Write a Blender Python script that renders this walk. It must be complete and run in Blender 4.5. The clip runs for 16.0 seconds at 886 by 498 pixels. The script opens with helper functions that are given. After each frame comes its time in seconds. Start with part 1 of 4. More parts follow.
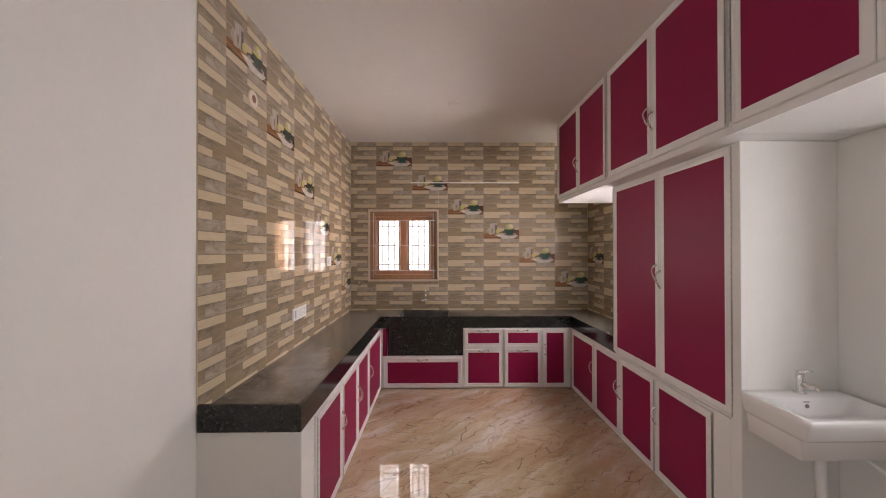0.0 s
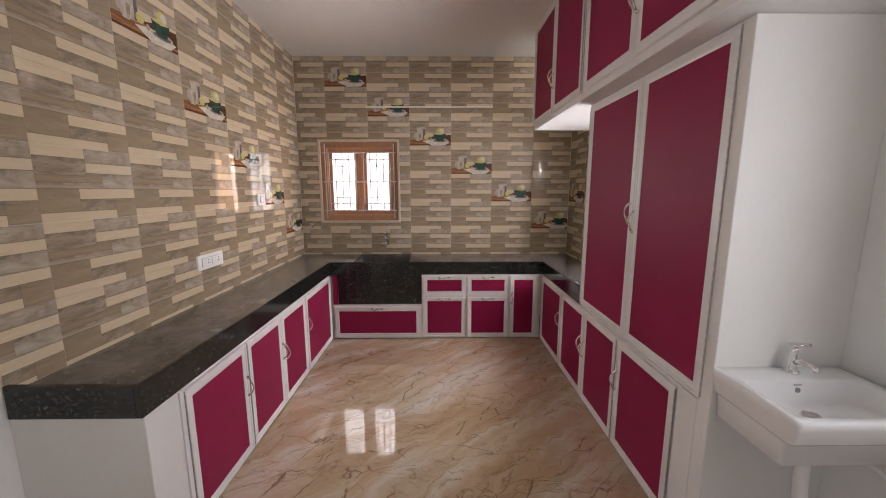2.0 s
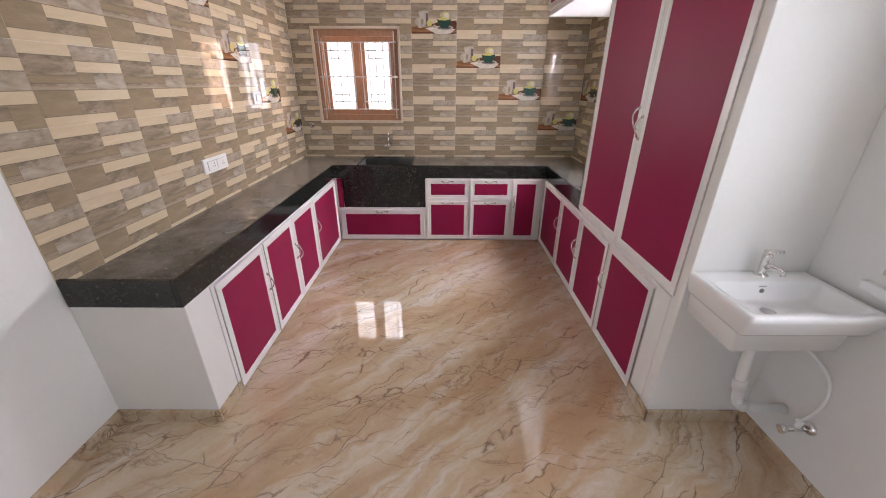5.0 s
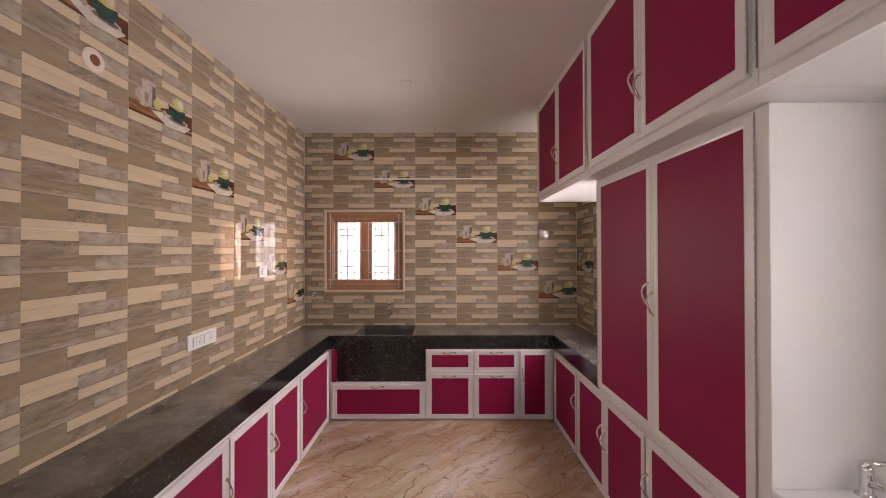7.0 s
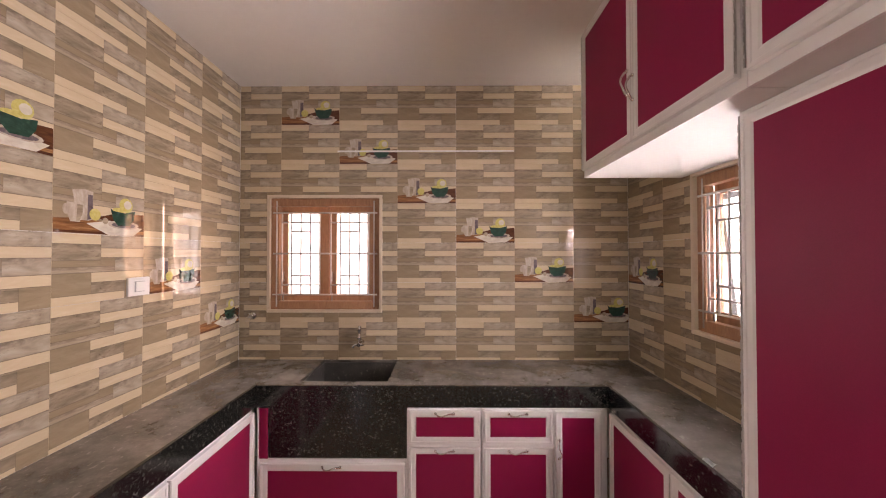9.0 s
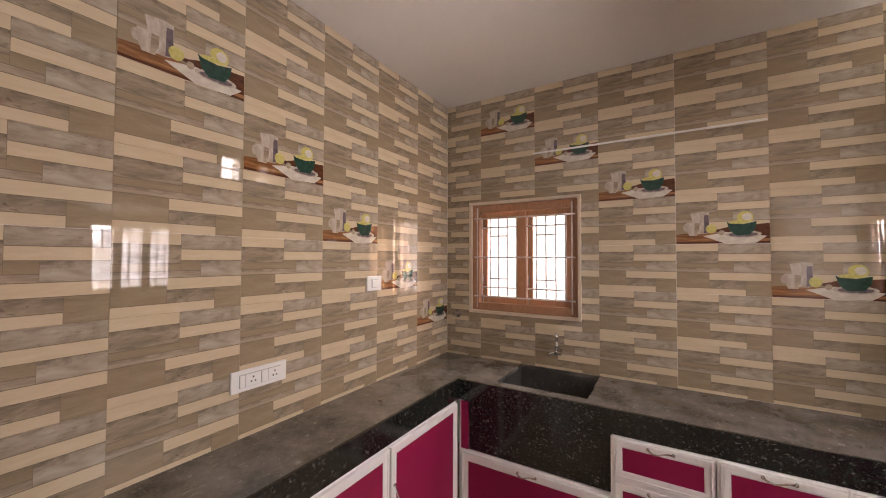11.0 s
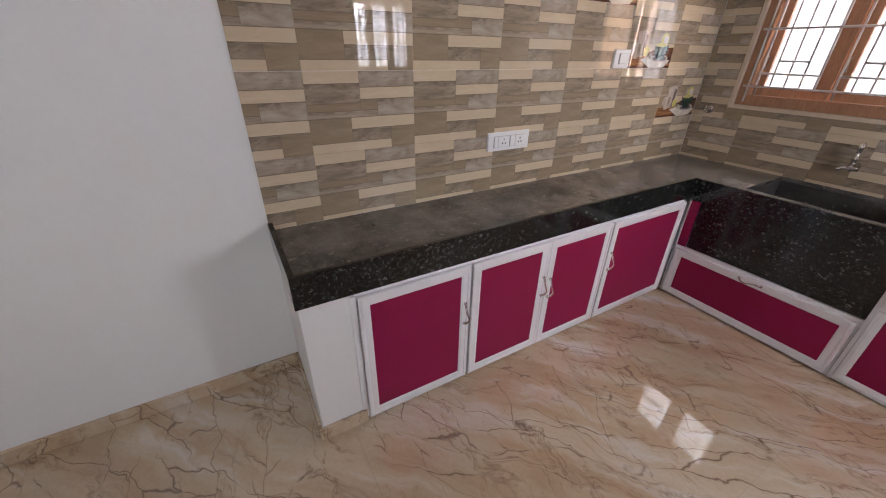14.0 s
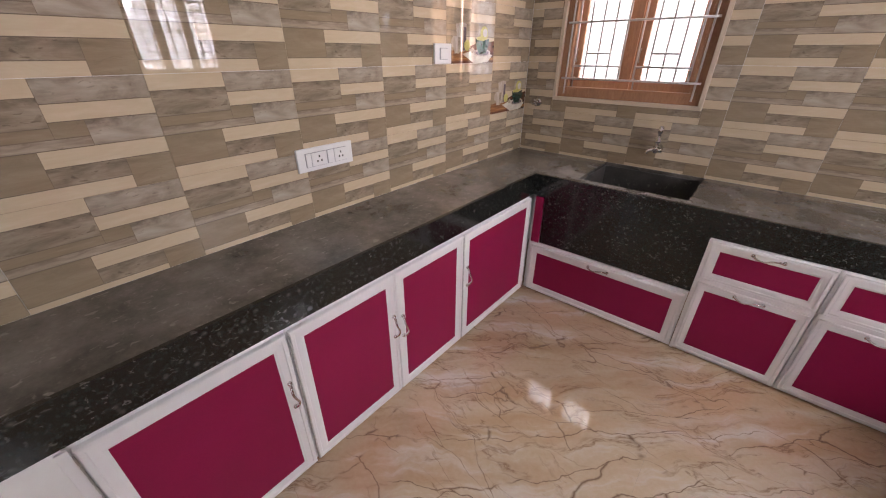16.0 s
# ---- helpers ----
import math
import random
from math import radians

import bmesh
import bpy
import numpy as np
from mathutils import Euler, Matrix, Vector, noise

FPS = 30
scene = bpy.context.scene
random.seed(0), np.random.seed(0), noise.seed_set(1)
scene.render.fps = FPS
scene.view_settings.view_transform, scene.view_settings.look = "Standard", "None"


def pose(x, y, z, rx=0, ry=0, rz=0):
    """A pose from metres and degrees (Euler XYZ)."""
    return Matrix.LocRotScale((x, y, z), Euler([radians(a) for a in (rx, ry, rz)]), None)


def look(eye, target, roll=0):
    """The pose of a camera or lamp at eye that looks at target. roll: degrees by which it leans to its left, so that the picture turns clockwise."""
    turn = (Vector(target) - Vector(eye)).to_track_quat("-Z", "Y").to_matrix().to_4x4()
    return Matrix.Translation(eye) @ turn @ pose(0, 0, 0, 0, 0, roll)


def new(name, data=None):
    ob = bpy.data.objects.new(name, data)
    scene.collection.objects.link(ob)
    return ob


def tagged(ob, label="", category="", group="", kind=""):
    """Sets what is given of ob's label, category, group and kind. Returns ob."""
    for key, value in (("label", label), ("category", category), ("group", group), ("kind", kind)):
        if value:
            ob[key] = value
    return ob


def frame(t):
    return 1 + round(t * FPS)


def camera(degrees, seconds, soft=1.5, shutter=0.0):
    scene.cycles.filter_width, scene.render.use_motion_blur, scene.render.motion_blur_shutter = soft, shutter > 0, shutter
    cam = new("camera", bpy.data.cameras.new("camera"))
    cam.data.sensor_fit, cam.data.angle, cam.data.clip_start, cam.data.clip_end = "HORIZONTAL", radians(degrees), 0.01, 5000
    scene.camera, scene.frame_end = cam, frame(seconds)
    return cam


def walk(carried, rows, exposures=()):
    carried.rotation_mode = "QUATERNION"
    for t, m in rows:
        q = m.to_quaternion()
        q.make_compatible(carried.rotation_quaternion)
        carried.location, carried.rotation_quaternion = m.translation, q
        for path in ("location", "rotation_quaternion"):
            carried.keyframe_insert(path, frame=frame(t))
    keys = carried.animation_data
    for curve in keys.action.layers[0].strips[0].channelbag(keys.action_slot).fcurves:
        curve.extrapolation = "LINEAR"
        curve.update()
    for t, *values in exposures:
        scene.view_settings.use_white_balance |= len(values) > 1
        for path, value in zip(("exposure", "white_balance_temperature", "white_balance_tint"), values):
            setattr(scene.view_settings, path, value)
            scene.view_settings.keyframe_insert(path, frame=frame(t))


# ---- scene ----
cam = camera(100.8, 16.0, soft=1.1)
PATH = [
    (0, (0.374, 0.691, 1.478), (0.394, 2.691, 1.49), -0.1),
    (0.5, (0.539, 0.925, 1.486), (0.572, 2.925, 1.494), -0.2),
    (1, (0.737, 1.071, 1.49), (0.771, 3.071, 1.512), -0.2),
    (1.5, (0.79, 1.109, 1.488), (0.827, 3.109, 1.517), -0.1),
    (2, (0.802, 1.174, 1.452), (0.821, 3.15, 1.138), -0.1),
    (2.5, (0.793, 1.208, 1.397), (0.802, 3.013, 0.536), 0.2),
    (3, (0.8, 1.226, 1.337), (0.798, 2.81, 0.116), 0.2),
    (3.5, (0.807, 1.227, 1.338), (0.804, 2.726, 0.015), 0.1),
    (4, (0.806, 1.215, 1.357), (0.801, 2.71, 0.028), 0.1),
    (4.5, (0.807, 1.175, 1.433), (0.803, 2.744, 0.194), 0.2),
    (5, (0.808, 1.112, 1.495), (0.806, 2.934, 0.67), 0.2),
    (5.2, (0.81, 1.084, 1.513), (0.81, 2.978, 0.87), 0.2),
    (5.7, (0.81, 1.055, 1.53), (0.808, 3.05, 1.46), 0.1),
    (6.3, (0.805, 1.07, 1.538), (0.8, 3.07, 1.548), 0.0),
    (7.5, (0.8, 1.584, 1.545), (0.792, 3.584, 1.56), -0.2),
    (8, (0.841, 1.934, 1.543), (0.831, 3.934, 1.558), -0.1),
    (8.7, (0.852, 2.35, 1.543), (0.842, 4.35, 1.568), 0.0),
    (9.4, (0.857, 2.6, 1.543), (0.78, 4.598, 1.582), 0.0),
    (10.3, (0.861, 2.633, 1.542), (0.308, 4.553, 1.596), 0.0),
    (10.5, (0.867, 2.621, 1.537), (0.192, 4.503, 1.591), -0.0),
    (11, (0.881, 2.581, 1.541), (-0.16, 4.287, 1.593), 0.2),
    (11.5, (0.894, 2.482, 1.54), (-0.462, 3.951, 1.589), 0.5),
    (12, (0.897, 2.353, 1.549), (-0.656, 3.613, 1.581), 0.7),
    (12.5, (0.896, 2.265, 1.542), (-0.784, 3.35, 1.562), 0.9),
    (13, (0.864, 2.279, 1.511), (-0.847, 3.293, 1.304), 1.0),
    (13.5, (0.813, 2.305, 1.433), (-0.802, 3.254, 0.731), 0.9),
    (14, (0.797, 2.314, 1.399), (-0.721, 3.208, 0.452), 1.0),
    (14.5, (0.78, 2.354, 1.401), (-0.72, 3.27, 0.448), 0.9),
    (15, (0.715, 2.461, 1.397), (-0.694, 3.515, 0.447), 0.8),
    (15.5, (0.675, 2.597, 1.399), (-0.606, 3.797, 0.439), 0.6),
    (16, (0.661, 2.727, 1.387), (-0.475, 4.074, 0.441), 0.1),
]
EXPOSURES = [(0.0, -0.08, 7000, 22), (1.5, -0.1, 6950, 21), (2.0, -0.08, 6600, 19), (2.5, 0.1, 6250, 17), (3.0, 0.42, 6150, 17), (4.5, 0.42, 6200, 18), (5.2, 0.4, 6350, 18), (7.2, -0.08, 7200, 30), (7.5, -0.1, 7300, 31), (8.0, 0.27, 7300, 31),
             (10.5, -0.12, 7200, 24), (11.0, -0.14, 7250, 24), (11.5, -0.02, 7300, 25), (12.0, -0.04, 7400, 26), (12.5, -0.34, 7500, 27), (13.0, -0.32, 6900, 24), (13.5, -0.3, 6350, 18), (14.5, -0.17, 6150, 18), (16.0, -0.05, 6450, 21)]
walk(cam, [(t, look(eye, target, roll)) for t, eye, target, roll in PATH], EXPOSURES)

# ---- sizes of the room, in metres ----
XL, XR, YB, ZC, YF = -0.737, 2.25, 5.305, 2.85, -2.2
TILE_W, TILE_H = 0.45, 0.304
GR_TOP, GR_BOT, SLAB_Z = 0.772, 0.648, 0.740      # lip, underside and slab of the worktops
WIN_B = (-0.52, 0.365, 1.1, 2.003)      # window in the end wall: x, x, z, z
WIN_R = (3.69, 4.575, 1.1, 2.003)       # window over the other worktop: y, y, z, z
WIN_N = (1.12, 2.17, 0.93, 2.0)         # window by the wash basin
FILL_GAP = (-1.5, 0.5, 0.0, 2.1)            # added opening out of view behind the start, lets the fill lamp in
VENT = (4.93, 5.2, 2.5, 2.8)

# ---- world, sun and window light ----
world = bpy.data.worlds.new("World")
scene.world = world
world.use_nodes = True
wn = world.node_tree.nodes
sky = wn.new("ShaderNodeTexSky")
sky.sky_type = 'NISHITA'
sky.sun_disc = False
sky.sun_elevation, sky.sun_rotation = radians(62), radians(215)
wn["Background"].inputs[1].default_value = 0.12
world.node_tree.links.new(sky.outputs[0], wn["Background"].inputs[0])
sun = new("sun", bpy.data.lights.new("sun", 'SUN'))
sun.data.energy, sun.data.angle, sun.data.color = 3.0, radians(0.5), (1, 0.95, 0.88)
sun.matrix_world = look((-6, -8, 18), (0, 2, 0))


def window_lamp(name, place, target, w, h, watts, colour=(0.9, 0.95, 1.0)):
    lamp = new(name, bpy.data.lights.new(name, 'AREA'))
    lamp.data.shape, lamp.data.size, lamp.data.size_y = 'RECTANGLE', w, h
    lamp.data.energy, lamp.data.color = watts, colour
    lamp.matrix_world = look(place, target)
    return lamp


# daylight of the open sky, standing in the window openings
window_lamp("window_light", (-0.27, YB + 0.6, 1.72), (-0.22, 0, 0.7), 1.3, 1.7, 172, (1.0, 0.975, 0.96))
window_lamp("window_light", (XR + 0.14, 4.13, 1.51), (0, 4.45, 1.25), 0.84, 0.68, 84, (0.96, 0.975, 1.0))
window_lamp("window_light", (XR + 0.26, 1.64, 1.5), (0, 2.9, 1.3), 1.2, 1.2, 50, (0.89, 0.96, 1.0))
window_lamp("vent_light", (XR + 0.26, (VENT[0] + VENT[1]) / 2, 2.66), (0, 4.9, 2.5), 0.3, 0.32, 9.0, (1.0, 0.98, 0.96))
# added fill lamp out of view, brightens the basin end through an invented opening
window_lamp("fill_light", (XL - 0.6, -0.5, 1.2), (XL + 1.5, 0.0, 1.1), 1.9, 2.0, 14, (0.92, 0.96, 1.0))


# ---- materials ----
class Mat:
    """A small builder of node materials."""

    def __init__(self, name, rough=0.5, metal=0.0, spec=0.5):
        self.m = bpy.data.materials.new(name)
        self.m.use_nodes = True
        self.t = self.m.node_tree
        self.b = self.t.nodes["Principled BSDF"]
        self.b.inputs["Roughness"].default_value = rough
        self.b.inputs["Metallic"].default_value = metal
        self.b.inputs["Specular IOR Level"].default_value = spec

    def n(self, kind, **ins):
        node = self.t.nodes.new(kind)
        for k, v in ins.items():
            sock = node.inputs[k.replace("_", " ")]
            if isinstance(v, bpy.types.NodeSocket):
                self.t.links.new(v, sock)
            else:
                sock.default_value = v
        return node

    def link(self, a, b):
        self.t.links.new(a, b)

    def coords(self, kind="Object", scale=(1, 1, 1), rot=(0, 0, 0)):
        c = self.n("ShaderNodeTexCoord").outputs[kind]
        mp = self.n("ShaderNodeMapping", Vector=c, Scale=scale, Rotation=rot)
        return mp.outputs[0]

    def ramp(self, fac, stops):
        r = self.t.nodes.new("ShaderNodeValToRGB")
        e = r.color_ramp.elements
        while len(e) < len(stops):
            e.new(0.5)
        for el, (p, c) in zip(e, stops):
            el.position, el.color = p, (*c, 1)
        self.link(fac, r.inputs[0])
        return r.outputs[0]

    def noise(self, vec, scale, detail=4.0, rough=0.55, distortion=0.0):
        return self.n("ShaderNodeTexNoise", Vector=vec, Scale=scale, Detail=detail, Roughness=rough, Distortion=distortion).outputs[0]

    def mix(self, fac, a, b, mode='MIX'):
        x = self.t.nodes.new("ShaderNodeMix")
        x.data_type, x.blend_type = 'RGBA', mode
        for sock, v in ((x.inputs[0], fac), (x.inputs[6], a), (x.inputs[7], b)):
            if isinstance(v, bpy.types.NodeSocket):
                self.link(v, sock)
            else:
                sock.default_value = (*v, 1) if isinstance(v, tuple) else v
        return x.outputs[2]

    def colour(self, sock):
        self.link(sock, self.b.inputs["Base Color"])
        return self

    def roughness(self, sock, lo, hi):
        r = self.n("ShaderNodeMapRange", Value=sock, To_Min=lo, To_Max=hi)
        self.link(r.outputs[0], self.b.inputs["Roughness"])
        return self

    def bump(self, height, strength, dist=0.002):
        b = self.n("ShaderNodeBump", Height=height, Strength=strength, Distance=dist)
        self.link(b.outputs[0], self.b.inputs["Normal"])
        return self


def plain(name, colour, rough=0.5, metal=0.0, vary=0.06, scale=40.0, bump=0.05, spec=0.5):
    """One colour with slight mottling and fine relief."""
    m = Mat(name, rough, metal, spec)
    v = m.coords()
    n1 = m.noise(v, scale, 3)
    n2 = m.noise(v, scale * 0.12, 3)
    dark = tuple(c * (1 - vary) for c in colour)
    light = tuple(min(1, c * (1 + vary)) for c in colour)
    m.colour(m.mix(0.5, m.ramp(n1, [(0.3, dark), (0.7, light)]), m.ramp(n2, [(0.3, dark), (0.7, light)])))
    m.roughness(n2, max(0.02, rough - 0.06), rough + 0.06)
    if bump:
        m.bump(n1, bump, 0.001)
    return m.m


M_PAINT = plain("wall_paint", (0.80, 0.79, 0.76), 0.62, vary=0.02, scale=60, bump=0.08, spec=0.3)
M_CEIL = plain("ceiling_paint", (0.71, 0.68, 0.64), 0.8, vary=0.02, scale=30, bump=0.06, spec=0.2)
M_GROUT = plain("grout", (0.36, 0.31, 0.25), 0.8)
M_PVC = plain("white_profile", (0.80, 0.79, 0.78), 0.33, vary=0.03, scale=25, bump=0.02)
M_CARCASS = plain("white_board", (0.74, 0.73, 0.71), 0.5, vary=0.03)
M_CHROME = plain("chrome", (0.78, 0.77, 0.76), 0.12, 1.0, vary=0.02, bump=0)
M_STEEL = plain("hinge_steel", (0.33, 0.32, 0.31), 0.4, 1.0, vary=0.1)
M_HINGE = plain("hinge_metal", (0.55, 0.54, 0.52), 0.35, 1.0, vary=0.08)
M_CERAMIC = plain("white_ceramic", (0.84, 0.84, 0.83), 0.09, vary=0.01, bump=0)
M_WHITE = plain("white_plastic", (0.82, 0.82, 0.80), 0.3, vary=0.02, bump=0)
M_GREYPL = plain("grey_plastic", (0.42, 0.42, 0.42), 0.35, vary=0.05, bump=0)
M_DARK = plain("dark_hole", (0.03, 0.025, 0.02), 0.8)
M_RUST = plain("pipe_inside", (0.22, 0.08, 0.04), 0.8, vary=0.3)
M_GRILLE = plain("grille_paint", (0.60, 0.57, 0.55), 0.4, vary=0.05)
M_EDGE = plain("tile_edge_cream", (0.62, 0.52, 0.40), 0.35, vary=0.08)
M_CREAM = plain("cream_plaster", (0.66, 0.57, 0.47), 0.6, vary=0.08)
M_GROUND = plain("yard_ground", (0.35, 0.31, 0.26), 0.9, vary=0.2, scale=2)


def maroon():
    m = Mat("maroon_laminate", 0.5, spec=0.22)
    v = m.coords()
    fine = m.noise(v, 420, 2)
    big = m.noise(v, 3.0, 3)
    m.colour(m.mix(0.35, m.ramp(big, [(0.3, (0.252, 0.0082, 0.051)), (0.7, (0.295, 0.0108, 0.069))]),
                   m.ramp(fine, [(0.3, (0.235, 0.0082, 0.048)), (0.7, (0.306, 0.0117, 0.072))])))
    m.roughness(big, 0.46, 0.56).bump(fine, 0.06, 0.0006)
    return m.m


def granite(name, lo, hi, dust, flecks):
    m = Mat(name, lo, spec=0.9 if dust else 0.5)
    v = m.coords()
    cell = m.n("ShaderNodeTexVoronoi", Vector=v, Scale=95.0, Randomness=1.0)
    flakes = m.n("ShaderNodeTexVoronoi", Vector=v, Scale=38.0, Randomness=1.0)
    n = m.noise(v, 70, 5, 0.65)
    spots = m.ramp(flakes.outputs["Distance"], [(0.0, (0.13, 0.12, 0.107)), (0.20, (0.07, 0.066, 0.06)), (0.36, (0.012, 0.013, 0.013))])
    pick = m.ramp(m.noise(v, 26, 2), [(0.5, (0, 0, 0)), (0.62, (1, 1, 1))])
    base = m.ramp(n, [(0.35, (0.006, 0.007, 0.007)), (0.6, (0.016, 0.018, 0.016)), (0.78, (0.06, 0.058, 0.05))])
    col = m.mix(pick, base, m.mix(0.75, base, spots, 'LIGHTEN'))
    col = m.mix(m.ramp(cell.outputs["Distance"], [(0.0, (0.5, 0.5, 0.5)), (0.22, (0, 0, 0))]), col, (0.05, 0.046, 0.04))
    fleck = m.ramp(m.noise(m.coords(scale=(1, 1, 1.5)), 62, 3, 0.5, 0.8), [(0.615, (0, 0, 0)), (0.68, (1, 1, 1))])
    fleck = m.mix(1.0, fleck, (flecks, flecks, flecks), 'MULTIPLY')
    col = m.mix(fleck, col, m.ramp(m.noise(v, 9, 2), [(0.35, (0.07, 0.064, 0.055)), (0.65, (0.30, 0.285, 0.26))]))
    film = m.noise(v, 2.3, 5, 0.6)
    if dust:
        col = m.mix(m.ramp(m.noise(v, 5, 6, 0.7), [(0.32, (dust * 0.25,) * 3), (0.68, (dust,) * 3)]), col, (0.27, 0.246, 0.22))
        chip = m.ramp(m.noise(m.coords(scale=(1, 0.55, 1), rot=(0, 0, 0.5)), 46, 2, 0.5, 0.6), [(0.655, (0, 0, 0)), (0.70, (0.45, 0.45, 0.45))])
        col = m.mix(chip, col, (0.32, 0.30, 0.27))
    m.colour(col)
    m.roughness(film, lo, hi).bump(n, 0.03, 0.0008)
    return m.m


def wood():
    m = Mat("teak_wood", 0.38)
    v = m.coords(scale=(6, 6, 1.2))
    w = m.noise(v, 9, 6, 0.6, 1.2)
    g = m.noise(v, 60, 3)
    m.colour(m.mix(0.3, m.ramp(w, [(0.25, (0.24, 0.115, 0.06)), (0.55, (0.38, 0.20, 0.108)), (0.8, (0.48, 0.275, 0.155))]),
                   m.ramp(g, [(0.3, (0.23, 0.11, 0.06)), (0.7, (0.44, 0.245, 0.14))])))
    m.roughness(w, 0.28, 0.5).bump(g, 0.1, 0.001)
    return m.m


def marble_floor(name="floor_marble", rough=0.05):
    m = Mat(name, rough, spec=0.9)
    m.b.inputs["Coat Weight"].default_value = 0.6 if rough < 0.1 else 0.0
    m.b.inputs["Coat Roughness"].default_value = 0.003
    m.b.inputs["Coat IOR"].default_value = 1.6
    p = m.n("ShaderNodeMapping", Vector=m.n("ShaderNodeNewGeometry").outputs["Position"], Location=(3.3, 1.7, 0)).outputs[0]
    warp = m.n("ShaderNodeTexNoise", Vector=p, Scale=1.7, Detail=4.0)
    wv = m.n("ShaderNodeVectorMath")
    wv.operation = 'MULTIPLY_ADD'
    m.link(warp.outputs[1], wv.inputs[0])
    wv.inputs[1].default_value = (0.30, 0.30, 0.30)
    m.link(p, wv.inputs[2])
    jag = m.n("ShaderNodeTexNoise", Vector=p, Scale=11.0, Detail=3.0)
    wj = m.n("ShaderNodeVectorMath")
    wj.operation = 'MULTIPLY_ADD'
    m.link(jag.outputs[1], wj.inputs[0])
    wj.inputs[1].default_value = (0.05, 0.05, 0.05)
    m.link(wv.outputs[0], wj.inputs[2])
    turned = m.n("ShaderNodeMapping", Vector=wj.outputs[0], Rotation=(0, 0, radians(-42))).outputs[0]
    d = m.n("ShaderNodeMapping", Vector=turned, Scale=(0.5, 2.9, 1.0)).outputs[0]
    cloud = m.noise(d, 1.5, 6, 0.6)
    base = m.ramp(cloud, [(0.30, (0.42, 0.27, 0.14)), (0.43, (0.52, 0.385, 0.24)), (0.55, (0.585, 0.47, 0.325)), (0.68, (0.65, 0.575, 0.475))])
    rustn = m.noise(d, 0.9, 4, 0.55)
    base = m.mix(m.ramp(rustn, [(0.50, (0, 0, 0)), (0.66, (0.45, 0.45, 0.45))]), base, (0.50, 0.27, 0.11))

    def gate_of(vec, scale, lo, hi):
        return m.ramp(m.noise(vec, scale, 3, 0.6), [(lo, (0, 0, 0)), (hi, (1, 1, 1))])

    def crack(scale, width, seed, strength, along, lo=0.53, hi=0.60):
        """Thin broken lines between stretched cells."""
        vec = m.n("ShaderNodeMapping", Vector=along, Location=(seed, seed * 0.7, 0)).outputs[0]
        vo = m.n("ShaderNodeTexVoronoi", Vector=vec, Scale=scale, Randomness=1.0)
        vo.feature = 'DISTANCE_TO_EDGE'
        line = m.ramp(vo.outputs[0], [(0.0, (strength,) * 3), (width * 0.4, (strength * 0.55,) * 3), (width, (0, 0, 0))])
        return m.mix(1.0, line, gate_of(vec, scale * 0.8, lo, hi), 'MULTIPLY')

    def ridge(scale, width, seed, strength, along, lo=0.48, hi=0.60):
        """Wandering lines where a stretched noise crosses its middle."""
        vec = m.n("ShaderNodeMapping", Vector=along, Location=(seed, seed * 1.3, 0)).outputs[0]
        off = m.n("ShaderNodeMath")
        off.operation = 'SUBTRACT'
        m.link(m.noise(vec, scale, 6, 0.62, 0.3), off.inputs[0])
        off.inputs[1].default_value = 0.5
        size = m.n("ShaderNodeMath")
        size.operation = 'ABSOLUTE'
        m.link(off.outputs[0], size.inputs[0])
        line = m.ramp(size.outputs[0], [(0.0, (strength,) * 3), (width * 0.35, (strength * 0.5,) * 3), (width, (0, 0, 0))])
        return m.mix(1.0, line, gate_of(vec, scale * 1.3, lo, hi), 'MULTIPLY')

    steep = m.n("ShaderNodeMapping", Vector=wj.outputs[0], Rotation=(0, 0, radians(-58)), Scale=(0.6, 2.2, 1.0)).outputs[0]
    col = m.mix(ridge(1.6, 0.085, 5.5, 0.5, d), base, (0.43, 0.25, 0.12))
    white = m.ramp(m.noise(d, 3.0, 5, 0.6), [(0.54, (0, 0, 0)), (0.70, (0.55, 0.55, 0.55))])
    col = m.mix(white, col, (0.71, 0.68, 0.63))
    col = m.mix(ridge(2.4, 0.024, 8.7, 0.8, d), col, (0.23, 0.125, 0.062))
    col = m.mix(ridge(3.6, 0.018, 2.3, 0.75, steep), col, (0.21, 0.115, 0.062))
    col = m.mix(crack(3.3, 0.022, 3.1, 1.0, d, 0.49, 0.55), col, (0.15, 0.085, 0.05))
    col = m.mix(crack(4.2, 0.018, 11.3, 0.9, steep, 0.51, 0.57), col, (0.17, 0.10, 0.06))
    fine = m.noise(p, 55, 3)
    col = m.mix(0.10, col, m.ramp(fine, [(0.3, (0.4, 0.3, 0.2)), (0.7, (0.75, 0.66, 0.55))]))
    m.colour(col)
    if rough > 0.05:
        m.roughness(m.noise(p, 3.5, 4), rough * 0.7, rough * 1.9)
    m.bump(m.noise(p, 6, 2), 0.0012, 0.002)
    return m.m


